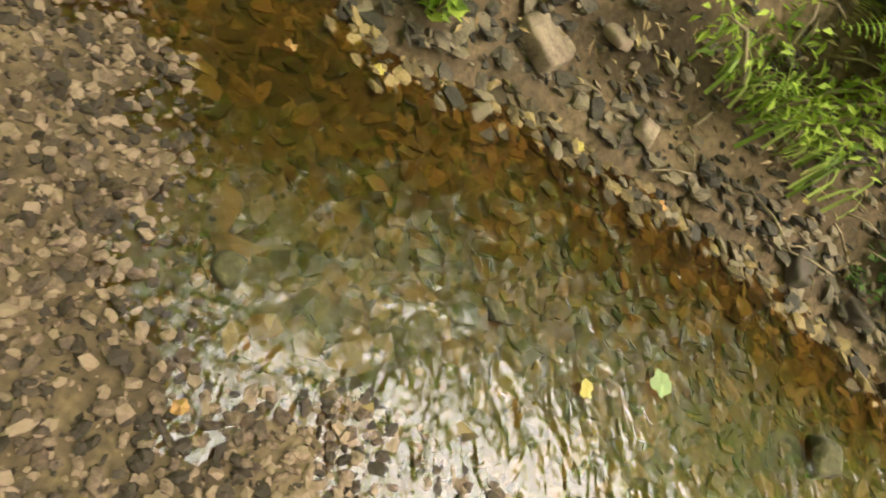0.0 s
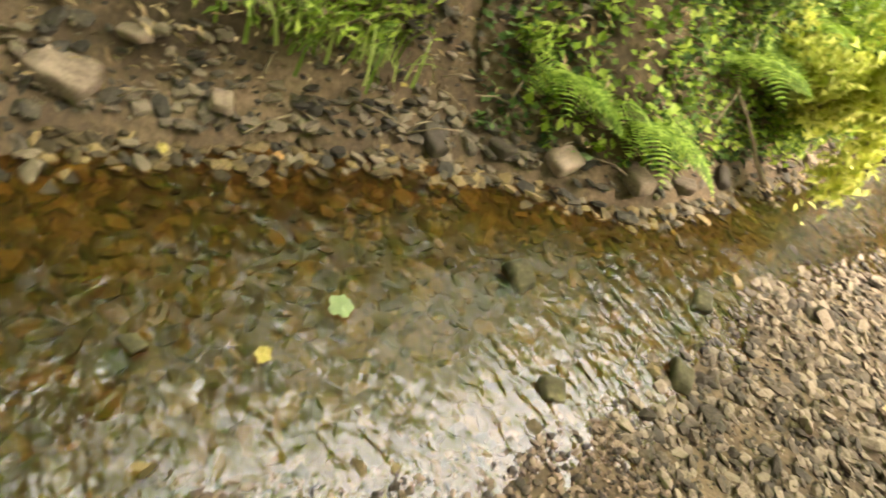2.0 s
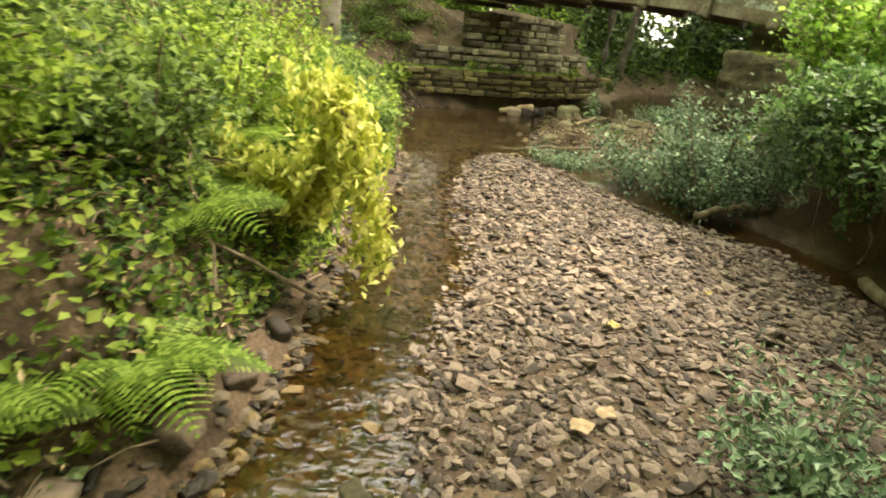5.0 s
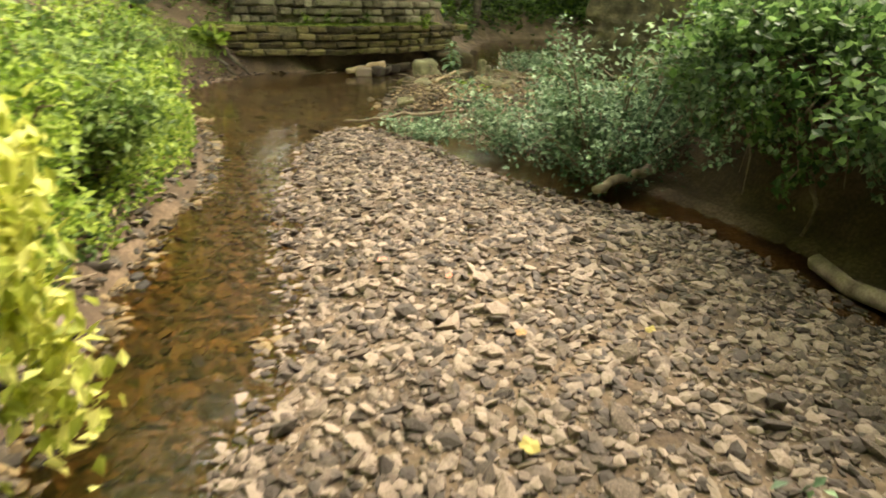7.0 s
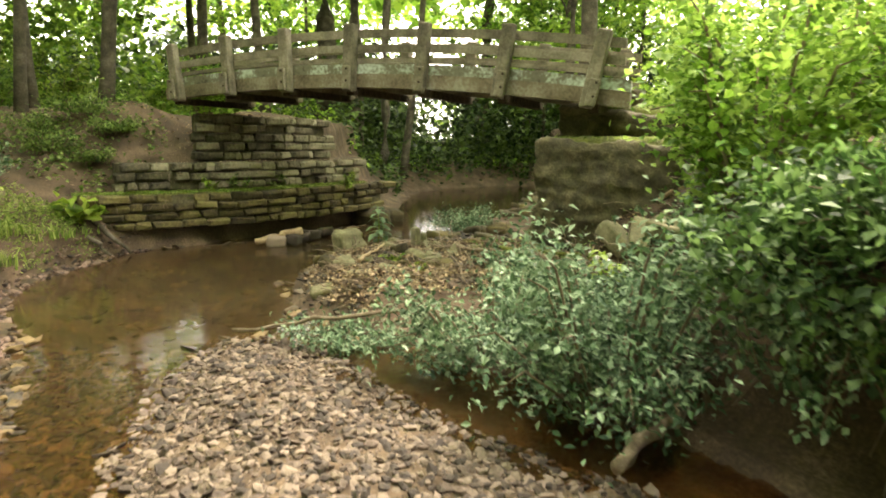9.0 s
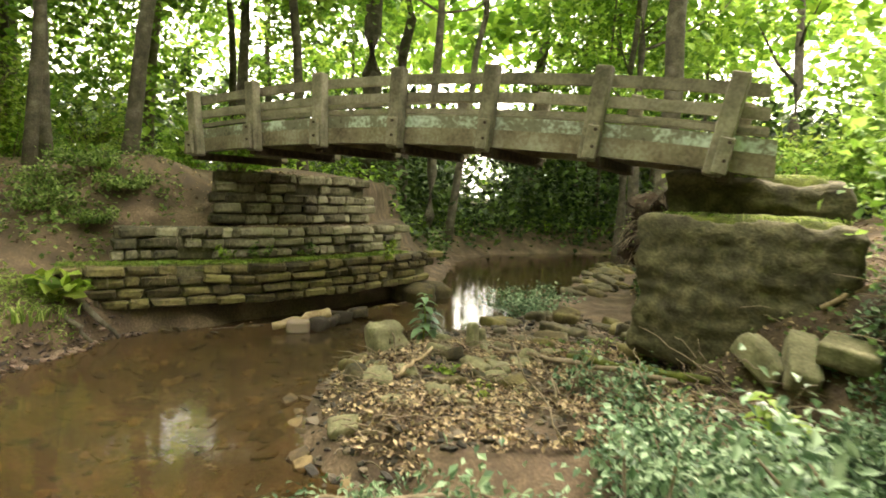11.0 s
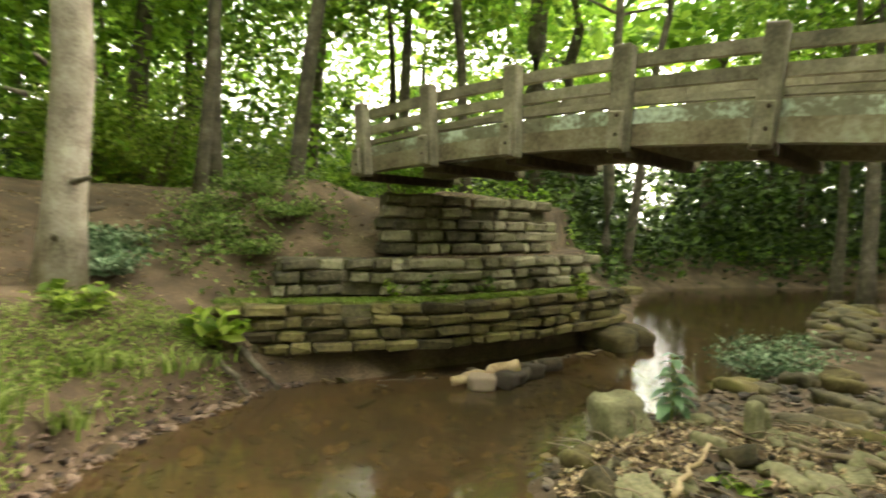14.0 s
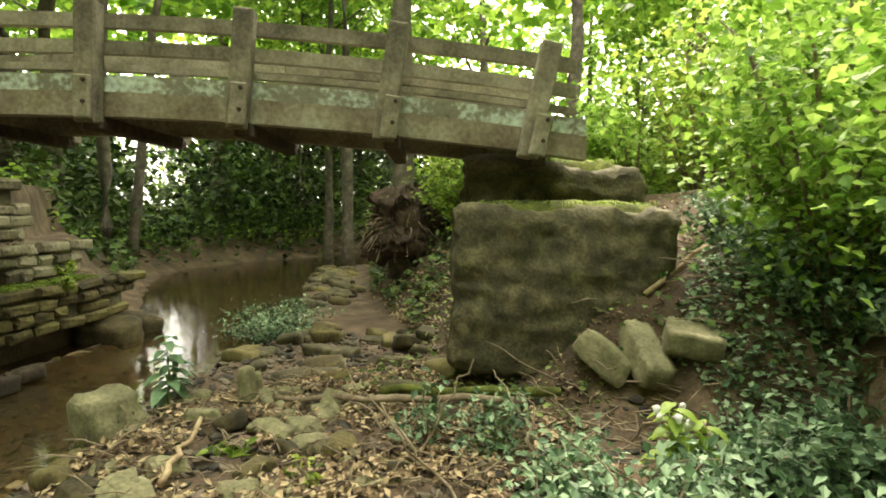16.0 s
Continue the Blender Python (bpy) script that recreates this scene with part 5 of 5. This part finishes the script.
balsam((3.2, 9.55), 0.45, 3, 5)
balsam((3.32, 9.45), 0.38, 4, 3)
bush("island_seedling", "small leafy shrub seedling on the island", (2.55, 10.75), (0.22, 0.22, 0.42), 160, 0.06, M_LEAF["holly"], 140, 9, category="plant", twig=0.005)
bush("island_seedling", "small green seedling in the leaf litter", (1.75, 10.75), (0.12, 0.12, 0.08), 40, 0.07, M_LEAF["fresh"], 141, 5, category="plant", twig=0.003)
bush("island_seedling", "small green seedling in the leaf litter", (1.55, 11.2), (0.12, 0.12, 0.08), 40, 0.07, M_LEAF["fresh"], 142, 5, category="plant", twig=0.003)

# fallen leaves that stand out
LEAF_COLOURS = {"yellow": [(0.26, 0.2, 0.05), (0.38, 0.3, 0.09)], "orange": [(0.26, 0.13, 0.05), (0.36, 0.2, 0.08)], "red": [(0.5, 0.14, 0.08), (0.65, 0.25, 0.15)], "pale_green": [(0.12, 0.16, 0.07), (0.2, 0.25, 0.12)], "tan": [(0.3, 0.2, 0.11), (0.4, 0.29, 0.18)]}
M_FALL = {k: material(k + "_fallen_leaf", c, 30, 0.7, 0.1) for k, c in LEAF_COLOURS.items()}


def fallen_leaf(x, y, colour, size, turn, dz=0.0):
    vs, n = [(0, 0, 0.004)], 20
    for i in range(n):
        a = 2 * math.pi * i / n
        rr = size * (0.42 + 0.045 * math.cos(5 * a) + 0.03 * math.cos(9 * a + 1))
        vs.append((math.cos(a) * rr, math.sin(a) * rr, 0.006 * math.sin(3 * a)))
    fs = [(0, 1 + i, 1 + (i + 1) % n) for i in range(n)]
    ob = link("fallen_leaf", mesh_of("fallen_leaf", vs, fs, M_FALL[colour]))
    ob.location = (x, y, max(gz(x, y) + 0.045, 0.012) + dz)
    ob.rotation_euler = (0.1, 0.1, turn)
    tagged(ob, "fallen " + colour.replace("_", " ") + " leaf lying on " + ("wet stones" if y < 2.5 else "the gravel"), "leaf", "fallen leaves")


for x, y, c, s in ((0.36, 5.9, "red", 0.07), (0.7, 5.67, "red", 0.06), (0.94, 5.1, "orange", 0.08), (1.52, 5.08, "yellow", 0.07), (0.8, 4.4, "yellow", 0.1), (-0.72, 1.22, "pale_green", 0.13), (-0.62, 0.92, "yellow", 0.08), (-1.46, 0.85, "yellow", 0.06), (-1.4, 1.25, "orange", 0.06), (-1.8, 1.75, "tan", 0.09), (-1.6, 1.85, "yellow", 0.05), (-1.35, 0.1, "yellow", 0.05), (-1.3, -0.15, "orange", 0.05), (0.53, 3.46, "tan", 0.15), (0.64, 3.56, "tan", 0.12), (-0.3, -0.1, "orange", 0.05), (0.15, -0.15, "tan", 0.05), (-0.4, -0.5, "tan", 0.08), (-1.16, 2.75, "pale_green", 0.1), (1.0, 2.55, "orange", 0.07), (-0.4, 14.1, "orange", 0.06)):
    fallen_leaf(x, y, c, s * 0.8, x * 7)

cover("island_litter", "dead brown leaves over the island of debris", (0.5, 9.7, 3.4, 12.6), 13000, 0.05, M_LITTER, 41, lambda p, z: (z > 0.09), 0.05, 0.6, category="leaf litter", droop=0.0)
cover("path_litter", "scattered dead leaves on the bare earth", (-6, 9.5, 6.5, 17), 10000, 0.045, M_LITTER, 42, lambda p, z: (z > 0.45), 0.015, 0.6, category="leaf litter", droop=0.0)
cover("bank_litter", "dead leaves and stems on the earth bank", (-3.5, -1, -0.7, 9.5), 11000, 0.055, M_LITTER, 43, off_left(0.08, 2.2), 0.16, 0.3, category="leaf litter", droop=0.0)


def dry_stems(name, label, region, n, length, seed):
    """Many thin dry stems lying crossed over one another."""
    p, z, g = scatter(n, region, seed)
    keep = ~inside(p, WET) & (z > 0.06)
    pieces = []
    for (x, y), h in zip(p[keep], z[keep]):
        a, L, e = g.uniform(0, 6.28), length * g.uniform(0.4, 1.2), g.uniform(-0.05, 0.3)
        q = np.array([x, y, h + g.uniform(0.01, 0.06)])
        d = np.array([math.cos(a), math.sin(a), e]) * L
        pieces.append(tube([q, q + d * 0.5 + np.array([0, 0, 0.02]), q + d], [0.006, 0.005, 0.003], 4))
    v, f = join(pieces)
    return tagged(link(name, mesh_of(name, v, f, M_TWIG, True)), label, "dry stems", kind="stuff")


dry_stems("dry_stems", "tangle of thin dry stems over the island of debris", (0.7, 10.0, 2.9, 12.4), 420, 0.22, 91)
dry_stems("bank_stems", "thin dry stems and twigs in the bramble bank", (2.6, 8.6, 5.2, 10.6), 320, 0.35, 92)
dry_stems("far_bank_stems", "thin dead stems on the earth bank", (-2.8, 0.6, -0.9, 6.5), 260, 0.25, 93)


# ---- gravel: single pebbles first, the rest as one spread ----
def spread(name, label, region, n, sizes, mat, seed, test, sink=0.15, flat=0.45, power=2.2):
    p, z, g = scatter(n, region, seed)
    keep = test(p, z)
    p, z = p[keep], z[keep]
    s = sizes[0] + (sizes[1] - sizes[0]) * g.uniform(0, 1, len(p)) ** power
    c = np.column_stack([p, z + s * (0.22 - sink)])
    v, f = stone_mesh(c, s, seed, flat)
    return tagged(link(name, mesh_of(name, v, f, mat)), label, "gravel", kind="stuff")


def dry_near(p, z):
    return (~inside(p, WET) | (line_distance(p, NEAR) < 0.2)) & (line_distance(p, NEAR) <= np.minimum(line_distance(p, LEFT), line_distance(p, RIGHT)) + 0.02)


spread("bar_gravel", "dry grey-brown gravel of the stream bar", (-0.5, 2.0, 3.1, 9.7), 46000, (0.016, 0.085), M_GRAVEL, 51, dry_near, power=3.2)
spread("beach_gravel", "small damp brown gravel of the near beach", (-2.3, -1.7, 0.5, 2.1), 42000, (0.01, 0.042), M_BEACH, 52, dry_near, 0.05, power=2.6)
spread("bed_stones", "brown stones on the shallow stream bed", (-2.6, -2.5, 0.2, 9.8), 30000, (0.02, 0.11), M_BED, 53, lambda p, z: inside(p, WET) & (line_distance(p, NEAR) > 0.16), 0.2, 0.35)
spread("pool_stones", "brown stones on the bed of the pool", (-2.4, 9.3, 3.5, 16), 1500, (0.05, 0.25), M_BED, 54, lambda p, z: inside(p, WET), 0.2, 0.3)
spread("edge_stones", "dark broken stones along the foot of the far bank", (-2.6, -0.8, -0.6, 9.3), 7000, (0.02, 0.11), M_BANKSTONE, 55, lambda p, z: (line_distance(p, LEFT) < 0.16) & (line_distance(p, LEFT) < line_distance(p, NEAR)), 0.12, 0.35)
# strip of dark stones stands in for the shade under the bank's edge
spread("undercut_shade_stones", "dark stones in place of the undercut's shade below the grassy bank", (-2.8, 9.3, -1.5, 13.8), 5000, (0.02, 0.1), M_BEACH, 58, lambda p, z: (line_distance(p, LEFT) < 0.14), 0.1, 0.45)
spread("bank_gravel", "broken stones on the earth bank upstream", (-3.4, -0.6, -1.2, 2.8), 5000, (0.02, 0.1), M_BANKSTONE, 56, lambda p, z: (~inside(p, WET)) & (line_distance(p, LEFT) < 1.6) & (line_distance(p, LEFT) < line_distance(p, NEAR)), 0.15, 0.35)
spread("hollow_stones", "small stones in the muddy hollow and island", (0.5, 9.8, 4.2, 15.0), 3500, (0.03, 0.12), M_BANKSTONE, 57, lambda p, z: (z < 0.4), 0.12, 0.4)
PEB = []
for k in range(14):
    v, f = stone_mesh(np.zeros((1, 3)), [1.0], 1000 + k, 0.5)
    PEB.append(mesh_of("pebble", v, f, M_PEBBLE))
r = random.Random(77)
pts = [(r.uniform(-0.35, 2.2), r.uniform(2.1, 6.8)) for _ in range(420)]
pz, pin = heights(pts), inside(np.array(pts), WET)
for (x, y), z, w in list(zip(pts, pz, pin))[:420]:
    if w:
        continue
    s = 0.045 + 0.085 * r.random() ** 2.2
    ob = link("pebble", PEB[r.randrange(14)], ground)
    ob.matrix_basis = pose(x, y, z + s * 0.12, r.uniform(-12, 12), r.uniform(-12, 12), r.uniform(0, 360)) @ Matrix.Scale(s, 4)

# dry roots and grass hanging from the edges of the terraces
for k in range(90):
    r2 = random.Random(1500 + k)
    tier = k % 3
    s = r2.uniform((0.1, 0.8, 1.75)[tier], (5.4, 5.2, 4.6)[tier])
    p, d = along(WALL_LINE, s)
    nrm = np.array([-d[1], d[0]])
    q = p + nrm * ((0.0, 0.55, 1.15)[tier] - 0.03)
    top = (0.78, 1.2, 1.97)[tier]
    L = r2.uniform(0.1, 0.3)
    log("hanging_root", "thin dry root hanging down the stone wall", (q[0] + nrm[0] * 0.12, q[1] + nrm[1] * 0.12, top + 0.01), (q[0] - nrm[0] * 0.01 + r2.uniform(-0.05, 0.05), q[1] - nrm[1] * 0.01, top - L), 0.006, 0.003, 1500 + k, M_TWIG, 0.02, "root", 5)["group"] = "roots hanging on the walls"
